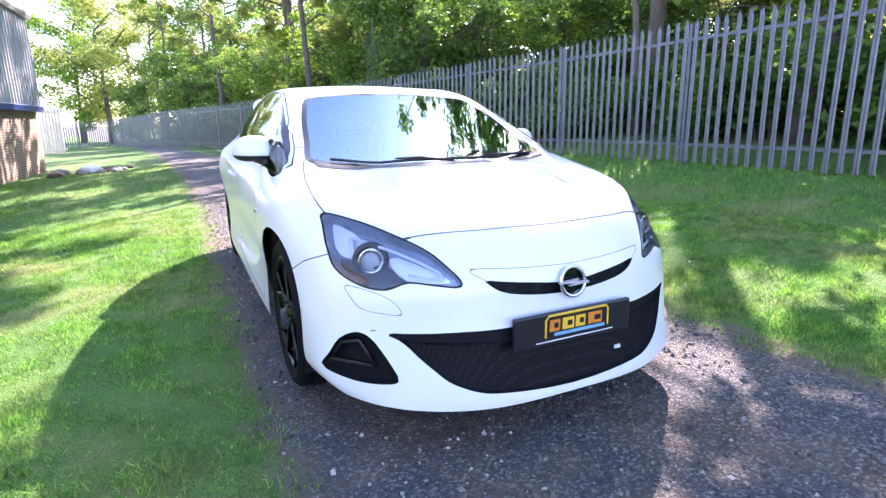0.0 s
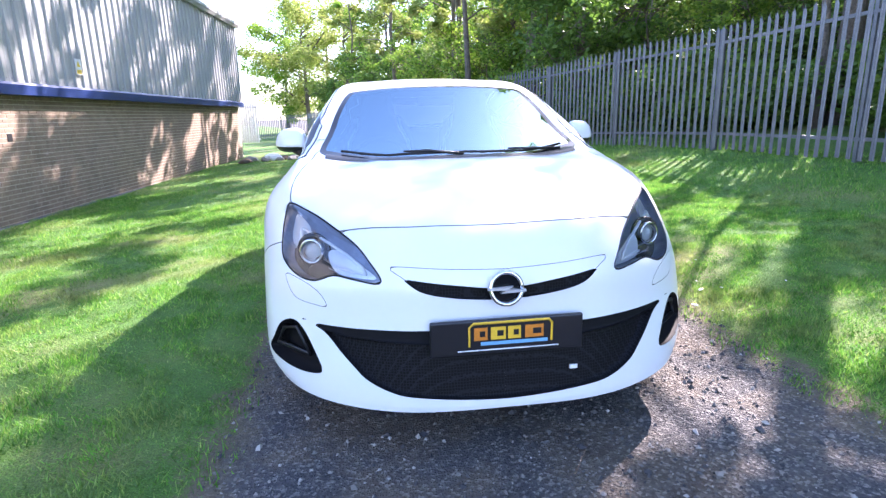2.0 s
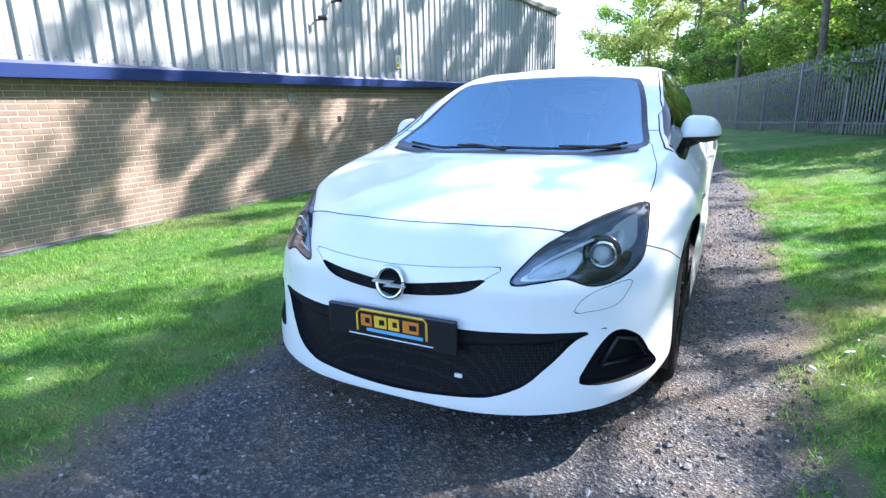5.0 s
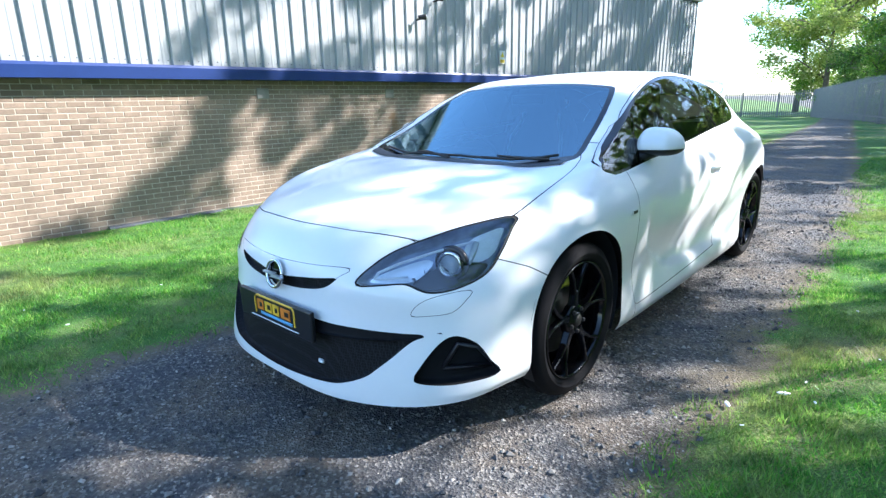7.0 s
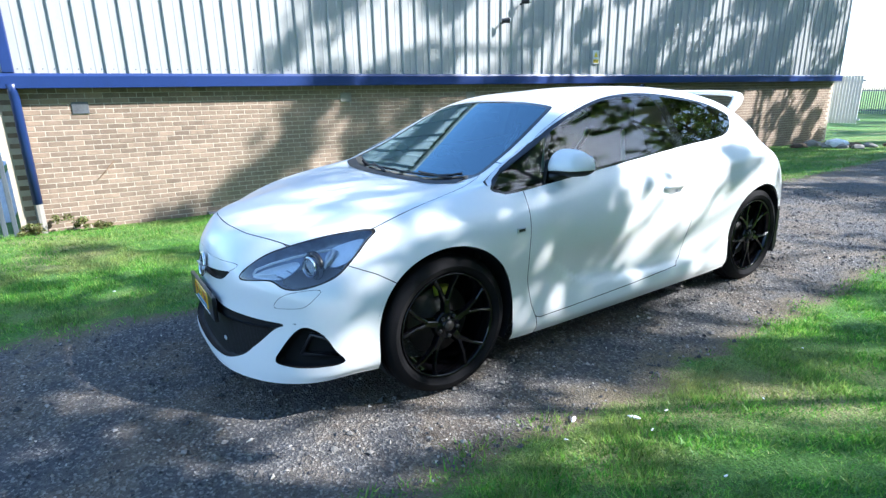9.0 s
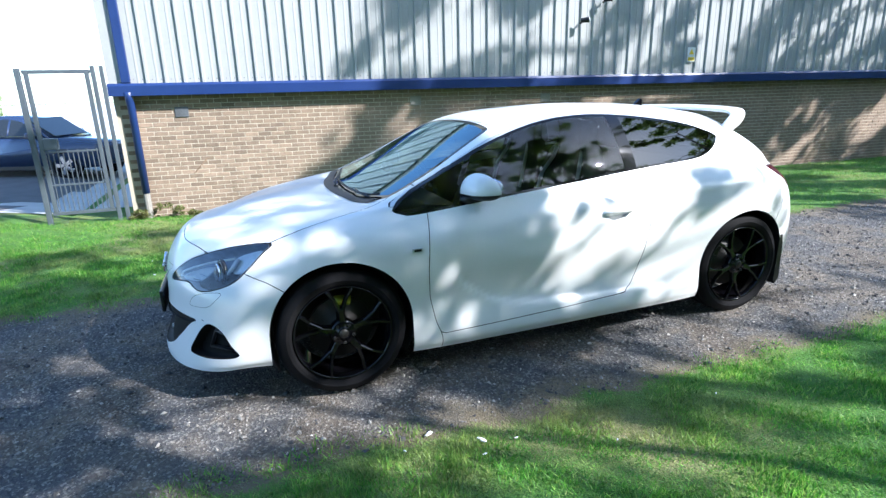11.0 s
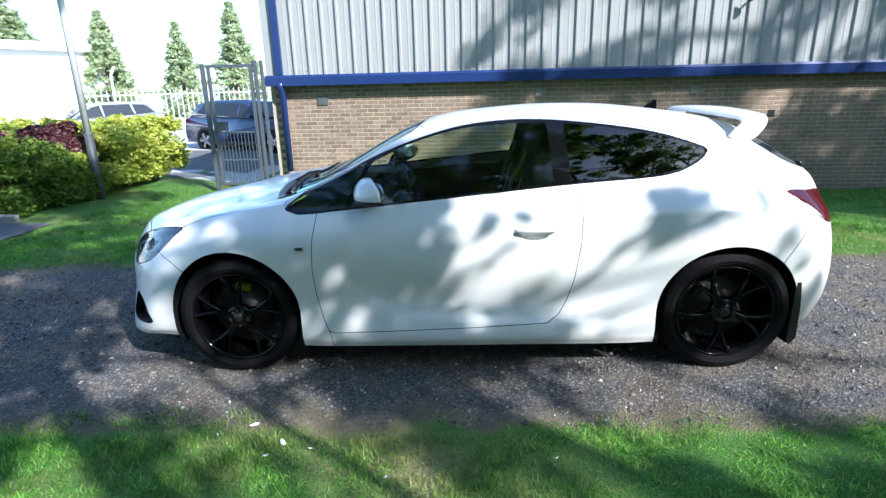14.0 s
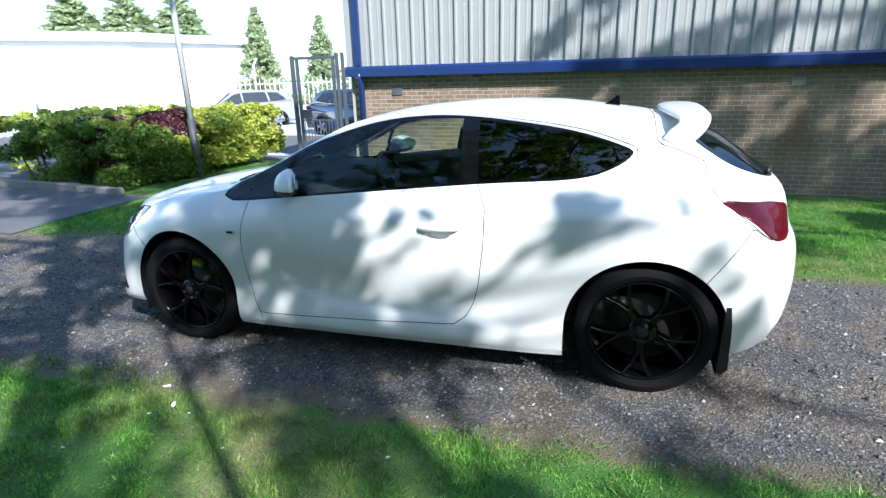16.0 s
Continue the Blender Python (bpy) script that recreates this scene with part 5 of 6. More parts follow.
    bmesh.ops.create_circle(bm, cap_ends=True, segments=28, radius=.05, matrix=Matrix.Translation((0, -2.222, .567)) @ Matrix.Rotation(radians(84), 4, "X"))
    part("emblem_disc", bm, M_GLOSSBLACK, emblem)
    part("emblem_bar", prism([(-.066, .572), (.022, .576), (.004, .567), (.066, .562), (.066, .556), (-.024, .553), (-.002, .563), (-.066, .566)], "y", -2.246, -2.232), M_SATIN, emblem, "chrome slanted bar")
    # spoiler
    lead = [(.60, 1.40, 1.24), (.605, 1.43, 1.28), (.59, 1.47, 1.315), (.545, 1.465, 1.336), (.45, 1.445, 1.343), (.25, 1.42, 1.348), (0, 1.41, 1.35)]
    trail = [(.572, 1.505, 1.195), (.590, 1.565, 1.245), (.588, 1.605, 1.30), (.555, 1.615, 1.338), (.45, 1.615, 1.352), (.25, 1.62, 1.36), (0, 1.625, 1.363)]
    la, tr = smooth_rows(np.array(lead), 5, False, True), smooth_rows(np.array(trail), 5, False, True)
    path = [(np.array(a), np.array(b)) for a, b in zip(la, tr)]
    path += [(a * (-1, 1, 1), b * (-1, 1, 1)) for a, b in reversed(path[:-1])]
    bm = bmesh.new()
    rings = []
    for k, (a, b) in enumerate(path):
        nxt, prv = path[min(k + 1, len(path) - 1)], path[max(k - 1, 0)]
        along = (nxt[0] + nxt[1]) - (prv[0] + prv[1])
        n = np.cross(along, b - a)
        n = n / np.linalg.norm(n)
        prof = [(0, 0), (.06, .011), (.2, .017), (.45, .019), (.8, .013), (1, .004), (1, -.008), (.7, -.013), (.3, -.015), (.06, -.010)]
        rings.append([bm.verts.new(tuple(a + (b - a) * t + n * o)) for t, o in prof])
    for p, q in zip(rings, rings[1:]):
        for i in range(len(p)):
            bm.faces.new((p[i], p[(i + 1) % len(p)], q[(i + 1) % len(p)], q[i]))
    bm.faces.new(rings[0])
    bm.faces.new(rings[-1][::-1])
    bmesh.ops.recalc_face_normals(bm, faces=bm.faces)
    part("roof_spoiler", bm, M_PAINT, car, "large white roof spoiler", True)
    part("aerial_fin", prism([(1.09, 1.36), (1.20, 1.35), (1.195, 1.418), (1.18, 1.424), (1.15, 1.40)], "x", -.014, .014), M_GLOSSBLACK, car, "black shark-fin aerial")
    part("rear_wiper", tube([(.0, 2.02, 1.02), (.2, 1.99, 1.045), (.40, 1.93, 1.06)], .012, 6), M_DARK, tailgate, "", True)
    # wipers lying at the foot of the windscreen
    top = body_grid(8, 6).reshape(-1, 3)
    top = top[(top[:, 2] > .85) & (top[:, 1] < -.6)]

    def lie(x, y, lift):
        d = np.hypot(top[:, 0] - abs(x), top[:, 1] - y)
        k = np.argsort(d)[:4]
        w = 1 / (d[k] + .004)
        return (x, y, float((top[k, 2] * w).sum() / w.sum()) + lift)
    for x0, x1 in ((-.58, .06), (-.02, .60)):
        foot = lambda x, d: -1.155 + .29 * x * x + d
        xs = np.linspace(x0, x1, 9)
        arm = part("wiper", tube([lie(x1 - .02, foot(x1, -.03), .012), lie(x1 - .2, foot(x1 - .2, .0), .03), lie((x0 + x1) / 2, foot((x0 + x1) / 2, .03), .026)], [.009, .007, .005], 6), M_DARK, car, "black windscreen wiper", True)
        part("wiper_blade", tube([lie(x, foot(x, .022), .014) for x in xs], .007, 5), M_DARK, arm, "", True)
    # cowl panel between bonnet and glass
    bm = bmesh.new()
    rows = [[bm.verts.new(lie(x, -1.205 + .29 * x * x + d, h)) for x in np.linspace(-.66, .66, 23)] for d, h in ((-.03, .003), (-.01, .008), (.02, .008), (.035, .003))]
    for p, q in zip(rows, rows[1:]):
        for i in range(22):
            bm.faces.new((p[i], p[i + 1], q[i + 1], q[i]))
    part("cowl_panel", bm, M_DARK, car, "black plastic cowl", True)
    make_cabin(car, s)
    return car


def make_cabin(car, s):
    part("headliner", s.mesh("roof", M_LINING, push=.03), None, car, "grey roof lining")
    part("cabin_lining", s.mesh(("body", "tailgate"), M_TRIM, push=.03), None, car)
    part("cabin_tub", box(-.72, .72, -.95, 1.4, .30, .42), M_TRIM, car)
    for sx in (1, -1):
        part("door_card", prism([(-.9, .3), (1.25, .3), (1.25, 1.0), (.5, .97), (-.6, .87), (-.9, .82)], "x", sx * .765, sx * .79), M_TRIM, car)
    part("dashboard", prism([(-1.05, .55), (-1.05, .885), (-.80, .915), (-.62, .90), (-.52, .82), (-.50, .62), (-.58, .5)], "x", -.74, .74), M_TRIM, car, "dark dashboard")
    part("instrument_hood", prism([(-.72, .88), (-.66, .945), (-.53, .935), (-.50, .85)], "x", -.50, -.22), M_TRIM, car)
    wheel = [(-.36 + .185 * math.cos(a), -.43 - .07 * math.sin(a), .84 + .17 * math.sin(a)) for a in np.linspace(0, 2 * math.pi, 33)]
    sw = part("steering_wheel", tube(wheel, .016, 8), M_TRIM, car, "dark steering wheel", True)
    part("steering_boss", tube([(-.36, -.42, .84), (-.36, -.55, .80)], [.07, .04], 12), M_TRIM, sw, "", True)
    for a in (0.1, math.pi - .1, -math.pi / 2):
        part("steering_spoke", tube([(-.36, -.43, .84), (-.36 + .17 * math.cos(a), -.43 - .07 * math.sin(a), .84 + .16 * math.sin(a))], .014, 6), M_STEEL, sw)
    for cx in (-.36, .36):
        seat = part("seat", box(cx - .25, cx + .25, -.25, .28, .42, .60, .05), M_TRIM, car, "dark bucket seat with white trim")
        bm = bmesh.new()
        rows = []
        for z, w, y0, y1 in ((.52, .25, .20, .36), (.75, .27, .26, .42), (1.0, .255, .33, .46), (1.12, .19, .37, .47), (1.16, .13, .375, .47), (1.28, .12, .40, .48), (1.31, .10, .42, .47)):
            rows.append([bm.verts.new((cx + a * w, (y0 + (y1 - y0) * b) - (.05 if abs(a) > .8 and b < .5 else 0), z)) for a, b in ((-1, 0), (-.6, .15), (0, .2), (.6, .15), (1, 0), (1, 1), (-1, 1))])
        for p, q in zip(rows, rows[1:]):
            for i in range(7):
                bm.faces.new((p[i], p[(i + 1) % 7], q[(i + 1) % 7], q[i]))
        bm.faces.new(rows[0][::-1])
        bm.faces.new(rows[-1])
        part("backrest", bm, M_TRIM, seat, "", True)
        for e in (-1, 1):
            part("seat_trim", tube([(cx + e * .235, .235, .80), (cx + e * .22, .27, .95), (cx + e * .165, .325, 1.06), (cx + e * .155, .345, 1.13)], .013, 6), M_PIPING, seat, "white bolster trim", True)
    part("rear_bench", prism([(.62, .45), (1.05, .45), (1.30, 1.0), (1.20, 1.03), (1.02, .62), (.62, .62)], "x", -.62, .62), M_TRIM, car, "dark rear bench")
    part("rear_view_mirror", box(-.12, .12, -.40, -.375, 1.20, 1.26, .012), M_DARK, car)


make_car()


# ---- yard, road and what stands there ----
def strip_sheet(name, inside_area, x0, x1, y0, y1, step, lift, material, label, category):
    """A sheet that follows the ground inside an area."""
    verts, index, faces = [], {}, []
    xs, ys = np.arange(x0, x1 + step / 2, step), np.arange(y0, y1 + step / 2, step)

    def put(i, j):
        if (i, j) not in index:
            index[i, j] = len(verts)
            verts.append((xs[i], ys[j], ground_z(xs[i], ys[j]) + lift))
        return index[i, j]
    for j in range(len(ys) - 1):
        for i in range(len(xs) - 1):
            if inside_area((xs[i] + xs[i + 1]) / 2, (ys[j] + ys[j + 1]) / 2):
                faces.append((put(i, j), put(i + 1, j), put(i + 1, j + 1), put(i, j + 1)))
    ob = new(name, mesh_of(name, verts, faces, material, True))
    return tagged(ob, label, category, kind="structure")


def on_road(x, y):
    if -7.3 < x < -2.75 and -8.6 < y:
        return False
    return y < -5.45 - .25 * math.sin(x * .6) - max(0, x + .8) * .35 and x < 8


strip_sheet("road", on_road, -14, 8, -22, -5, .25, .012, M_ASPHALT, "worn dark asphalt road beside the hedge", "road")
strip_sheet("yard", lambda x, y: (x < -6.3 and y < -3.4 and not (x > -7.3 and y > -8.6)) or y < -22, -60, -6.2, -60, -3.3, .6, .01, M_YARD, "asphalt yard painted pale as in full sun", "yard")


strip_sheet("yard", lambda x, y: x < -58 or y < -58, -260, 60, -260, 60, 6, .012, M_YARD, "asphalt beyond the yard, painted pale as in full sun", "yard")


def make_kerb():
    r = random.Random(3)
    pts = [(-2.72, -5.7), (-2.80, -6.6), (-2.86, -7.5), (-2.92, -8.5)]
    for (x0, y0), (x1, y1) in zip(pts, pts[1:]):
        a = math.degrees(math.atan2(y1 - y0, x1 - x0))
        d = math.hypot(x1 - x0, y1 - y0)
        bm = box(.01, d - .01, -.06, .06, -.15, .11, .012)
        ob = part("kerb_stone", bm, M_CONCRETE)
        ob.matrix_world = pose(x0, y0, ground_z(x0, y0), 0, 0, a)
        tagged(ob, "weathered grey concrete kerb stone along the hedge", "kerb", "kerb stones")


make_kerb()


def make_hedge(name, label, x0, x1, y0, y1, high, leaves, material, seed, size=.035):
    rng, r2 = np.random.default_rng(seed), random.Random(seed)
    gz = ground_z((x0 + x1) / 2, (y0 + y1) / 2)
    t = thing(name, label, "hedge", pose((x0 + x1) / 2, (y0 + y1) / 2, gz), "clipped hedge")
    w, d = (x1 - x0) / 2, (y1 - y0) / 2
    cs = [(r2.uniform(-w, w), r2.uniform(-d, d), r2.uniform(.12, .95) * high) for _ in range(int(60 * w * d) + 24)]
    cs += [(r2.uniform(-w, w), d + r2.uniform(-.08, .05), r2.uniform(.1, .92) * high) for _ in range(int(20 * w) + 8)]
    stems = bmesh.new()
    for k in range(int(12 * w) + 4):
        c = (r2.uniform(-w, w), r2.uniform(-d, d))
        tube([(c[0] * .8, c[1] * .8, -.1), (c[0] * .95, c[1] * .95, high * .4), (c[0], c[1], high * .8)], [.018, .012, .004], 4, stems)
    part("stem", stems, M_BARK, t)
    part("leafage", quads_mesh("leafage", leaf_cloud(cs, [.16, .2, .26], leaves, size, rng, .8), material), None, t)
    # leaf layer on top; its lime colour paints in sunlight, purple shrub excepted
    tips = [(r2.uniform(-w, w) * 1.05, r2.uniform(-d, d), high * r2.uniform(.92, 1.05)) for _ in range(int(40 * w * d) + 20)]
    part("fresh_growth", quads_mesh("fresh_growth", leaf_cloud(tips, [.09, .12, .15], leaves // 2, size, rng, .6), M_LEAF_RED if material == M_LEAF_RED else M_LEAF_LIME), None, t, "top leaf layer, sunlight painted in as lime where not purple")


make_hedge("hedge", "dense dark green hedge behind the kerb", -4.0, -3.0, -8.6, -6.0, .95, 26000, M_LEAF_HEDGE, 51)
make_hedge("hedge", "purple-leaved shrub within the green hedge", -5.0, -3.3, -6.95, -6.2, .98, 15000, M_LEAF_RED, 52)
make_hedge("hedge", "dense dark green hedge by the lamp post", -5.1, -3.5, -6.4, -5.9, .62, 14000, M_LEAF_HEDGE, 54)
make_hedge("hedge", "bright yellow-green sunlit shrub in the hedge", -6.9, -4.8, -7.4, -5.7, .98, 26000, M_LEAF_LIME, 53, .045)
make_hedge("hedge", "hedge further along the road, coloured yellow as in sun", -6.8, -4.0, -9.8, -7.4, 1.0, 16000, M_LEAF_LIME, 55, .05)

post = thing("lamp_post", "slim grey steel lamp post beside the hedge", "lamp post", pose(-4.42, -5.74, ground_z(-4.4, -5.74)))
part("lower_shaft", tube([(0, 0, -.3), (0, 0, 1.0)], .062, 14), M_POSTDARK, post, "dark painted lower shaft", True)
part("shaft", tube([(0, 0, 1.0), (0, 0, 5.2)], [.050, .042], 14), M_STEELPALE, post, "", True)
part("lamp_arm", tube([(0, 0, 5.2), (-.3, 0, 5.35), (-.8, 0, 5.4)], .03, 8), M_STEELPALE, post)
part("lantern", box(-1.2, -.7, -.1, .1, 5.36, 5.48, .03), M_STEELPALE, post)


def make_weeds():
    rng = np.random.default_rng(61)
    for x, y, size in ((-5.72, -2.86, .20), (-5.74, -3.28, .15), (-5.66, -2.5, .09)):
        w = thing("weed_tuft", "dry brown-green weeds at the foot of the brick wall", "weeds", pose(x, y, ground_z(x, y)), "weeds by the wall")
        cs = [(rng.uniform(-.5, .5) * size, rng.uniform(-.9, .9) * size, rng.uniform(.2, 1) * size) for _ in range(9)]
        part("stem", tube([(0, 0, -.05), (0, .02, size * .6), (.02, .03, size)], [.006, .004, .002], 4), M_BARK, w)
        part("leafage", quads_mesh("leafage", leaf_cloud(cs, [.05, .07], 700, .018, rng), M_LEAF_DRY), None, w)


M_LEAF_DRY = leaf_material("dry_weed", ((.09, .08, .03), (.16, .15, .05), (.12, .18, .04)), .3)
make_weeds()


def make_gate():
    gz = ground_z(-5.7, -4)
    g = thing("metal_gate", "tall grey steel gate with upright bars beside the factory", "gate", pose(-5.72, -4.46, -.15))
    part("gate_post", box(-.03, .03, -.035, .03, -.3, 2.1, .006), M_GATE, g)
    part("gate_post", box(-.03, .03, .87, .92, -.3, 2.13, .006), M_GATE, g)
    part("gate_post", box(-.03, .03, .98, 1.03, -.3, 2.13, .006), M_GATE, g)
    part("gate_rail", box(-.02, .02, .05, .86, 2.03, 2.08, .004), M_GATE, g)
    part("gate_rail", box(-.02, .02, .05, .86, .06, .11, .004), M_GATE, g)
    part("gate_stile", box(-.025, .025, .07, .12, .1, 2.06, .004), M_GATE, g)
    part("gate_stile", box(-.025, .025, .79, .84, .1, 2.06, .004), M_GATE, g)
    for k in range(11):
        part("gate_bar", tube([(0, .15 + k * .061, .1), (0, .15 + k * .061, .95 if k % 2 else 1.0)], .007, 6), M_GATE, g)
    for z in (.5, .97):
        part("gate_brace", box(-.008, .008, .1, .82, z - .012, z + .012), M_GATE, g)
    part("lock_box", box(-.04, .04, .12, .30, 1.0, 1.16, .01), M_GATE, g, "grey lock box")


make_gate()


def tapered(outline, half0, half1, z0, z1, shift=0.0):
    """A body of a side outline (y, z) whose half width goes from half0 at z0 to half1 at z1."""
    bm = bmesh.new()
    rings = []
    for sx in (-1, 1):
        rings.append([bm.verts.new((sx * (half0 + (half1 - half0) * min(1, max(0, (z - z0) / (z1 - z0)))), y, z)) for y, z in outline])
    n = len(outline)
    for k in range(n):
        bm.faces.new((rings[0][k], rings[0][(k + 1) % n], rings[1][(k + 1) % n], rings[1][k]))
    bm.faces.new(rings[0][::-1])
    bm.faces.new(rings[1])
    bmesh.ops.recalc_face_normals(bm, faces=bm.faces)
    bmesh.ops.bevel(bm, geom=[e for e in bm.edges if len(e.link_faces) == 2 and e.calc_face_angle() > .5], offset=.04, segments=3, affect="EDGES")
    return bm


def make_far_car(name, label, paint, m):
    c = thing(name, label, "car", m, "cars in the yard")
    low = [tuple(p) for p in curve2([(-2.3, .42), (-2.33, .70), (-2.2, .92), (-1.2, 1.03), (-.2, 1.06), (1.5, 1.10), (2.22, 1.08), (2.33, .80), (2.30, .38), (1.9, .28), (-1.9, .28)], 3)]
    body = part("body", tapered(low, .93, .86, .75, 1.1), paint, c, "", True)
    top = [(-1.12, 1.02), (-.35, 1.55), (.1, 1.62), (1.5, 1.60), (1.95, 1.48), (2.2, 1.06)]
    part("roof", tapered(top, .85, .62, 1.05, 1.6), paint, c, "", True)
    for sx in (1, -1):
        def side(outline, mat, nm, out=.008, lab=""):
            bm = bmesh.new()
            vs = [bm.verts.new((sx * (.85 + (.62 - .85) * min(1, max(0, (z - 1.05) / .55)) + out), y, z)) for y, z in outline]
            bm.faces.new(vs if sx > 0 else vs[::-1])
            made = bmesh.ops.extrude_face_region(bm, geom=list(bm.faces))
            for v in made["geom"]:
                if isinstance(v, bmesh.types.BMVert):
                    v.co.x -= sx * .02
            part(nm, bm, mat, c, lab)
        side([(-.85, 1.12), (-.30, 1.47), (-.02, 1.53), (.02, 1.13)], M_FARGLASS, "side_window")
        side([(.08, 1.13), (.05, 1.54), (1.02, 1.54), (1.10, 1.15)], M_FARGLASS, "side_window")
        side([(1.18, 1.15), (1.10, 1.53), (1.55, 1.50), (1.85, 1.22)], M_FARGLASS, "side_window")
        part("chrome_strip", tube([(sx * .80, -.85, 1.10), (sx * .845, .4, 1.115), (sx * .815, 1.85, 1.20), (sx * .68, 1.62, 1.50)], .010, 4), M_CHROME, c)
        part("tail_lamp", box(min(sx * .70, sx * .90), max(sx * .70, sx * .90), 2.14, 2.30, .88, 1.06, .03), M_TAIL, c, "red tail lamp")
        part("headlamp", box(min(sx * .60, sx * .86), max(sx * .60, sx * .86), -2.28, -2.1, .74, .88, .03), M_CHROME, c)
        part("door_mirror", box(min(sx * .90, sx * 1.05), max(sx * .90, sx * 1.05), -.72, -.58, 1.08, 1.20, .03), paint, c)
        for y in (-1.42, 1.45):
            part("arch", revolve([(.0, .42), (.012, .41), (.012, .37), (0, .36)], 28, (sx * .925, y, .36), sx), M_DARK, c, "", True)
            w = part("wheel", revolve([(-.2, .2), (-.2, .35), (0.0, .36), (.01, .34), (.012, .25), (-.01, .24)], 28, (sx * .925, y, .36), sx), M_RUBBER, c, "", True)
            for k in range(5):
                a = k * 1.2566
                bm = bmesh.new()
                bar(bm, (sx * .93, y, .36), (sx * .935, y + .24 * math.cos(a), .36 + .24 * math.sin(a)), (0, -math.sin(a), math.cos(a)), .07, .10, .03, .02)
                part("spoke", bm, M_CHROME, w)
    part("sill", box(-.94, .94, -1.0, 1.05, .24, .36, .02), M_DARK, c)
    part("rear_screen", prism([(1.98, 1.43), (2.17, 1.12), (2.19, 1.13), (2.0, 1.44)], "x", -.6, .6), M_FARGLASS, c)
    part("windscreen", prism([(-1.06, 1.08), (-.40, 1.53), (-.42, 1.55), (-1.08, 1.10)], "x", -.62, .62), M_FARGLASS, c)


M_SUV = plain("dark_blue_car_paint", (.02, .035, .085), .25, vary=.05, bump=0, coat=1.0)
M_SILVER = plain("silver_car_paint", (.45, .47, .50), .3, .3, vary=.05, bump=0, coat=1.0)
M_FARGLASS = plain("dark_car_glass", (.02, .024, .028), .05, bump=0, coat=.5)
turn = math.degrees(math.atan2(-(1.1), 2.66)) + 180
make_far_car("parked_suv", "dark blue estate SUV parked in the yard behind the gate", M_SUV, pose(-14.5, -7.0, -.45, 0, 0, turn))
make_far_car("parked_car", "silver grey car parked far across the yard", M_SILVER, pose(-17.4, -14.4, -.5, 0, 0, 47))


def make_far_yard():
    b = thing("warehouse", "long pale rendered warehouse across the yard", "building")
    part("wall", prism([(-34, -24.5), (-25, -27.4), (-8, -42), (-20, -56), (-45, -36)], "z", -1, 4.0), M_WHITE_FAR, b)
    part("roof", prism([(-34.3, -24.2), (-25, -27.0), (-7.4, -42), (-20, -56.5), (-45.5, -36)], "z", 4.0, 4.45), M_WHITE_FAR, b)
    part("roof_edge", prism([(-34.35, -24.1), (-25, -26.9), (-7.3, -42), (-7.6, -42.3), (-25, -27.2), (-34.35, -24.4)], "z", 3.95, 4.06), M_STEELPALE, b)
    f = thing("yard_fence", "pale steel palisade fence round the yard", "fence")
    corners = [(-6, -27), (-13.5, -21.1), (-17.1, -17.9), (-20.6, -14.6), (-24.5, -8.0), (-27, -2)]
    pale = bmesh.new()
    prism([(-.018, 0), (.018, 0), (.018, 2.0), (0, 2.08), (-.018, 2.0)], "y", -.006, .006, pale)
    me = bpy.data.meshes.new("pale")
    pale.to_mesh(me)
    pale.free()
    me.materials.append(M_STEELPALE)
    for (x0, y0), (x1, y1) in zip(corners, corners[1:]):
        d = math.hypot(x1 - x0, y1 - y0)
        a = math.atan2(y1 - y0, x1 - x0)
        part("post", box(x0 - .04, x0 + .04, y0 - .04, y0 + .04, -.8, 1.6), M_STEELPALE, f)
        for z in (-.1, 1.35):
            bm = box(0, d, -.02, .02, z - .025, z + .025)
            bmesh.ops.transform(bm, matrix=pose(x0, y0, 0, 0, 0, math.degrees(a)), verts=bm.verts)
            part("rail", bm, M_STEELPALE, f)
        n = int(d / .22)
        for k in range(n):
            ob = new("pale", me)
            ob.parent = f
            ob.matrix_world = pose(x0 + (x1 - x0) * k / n, y0 + (y1 - y0) * k / n, -.5, 0, 0, math.degrees(a))
    for x, y, h in ((-9.9, -16.3, 1.9), (-14.6, -19.2, 1.8), (-19.5, -14.9, 2.6)):
        p = thing("yard_post", "slim pale steel post in the yard", "post", pose(x, y, -.45), "yard posts")
        part("shaft", tube([(0, 0, -.2), (0, 0, h), (-.15, .1, h + .35)], .05, 8), M_STEELPALE, p)


make_far_yard()

# pale sheet-steel gate past the factory's far end, and rubble beside it
g = thing("sheet_gate", "pale grey slatted steel gate past the factory", "gate", pose(-5.1, 17.9, ground_z(-5.1, 17.9)))
for k in range(12):
    part("slat", box(-.45 + k * .085, -.38 + k * .085, -.02, .02, .5, 1.95, .004), M_STEELPALE, g)
for z in (.62, 1.8):
    part("gate_rail", box(-.5, .62, .02, .05, z - .03, z + .03), M_STEELPALE, g)


def lump(r, seed, squash=.6):
    bm = bmesh.new()
    bmesh.ops.create_icosphere(bm, subdivisions=2, radius=r)
    for v in bm.verts:
        v.co *= 1 + .35 * noise.noise(v.co * (2.2 / r) + Vector((seed, 0, 0)))
        v.co.z *= squash
    return bm


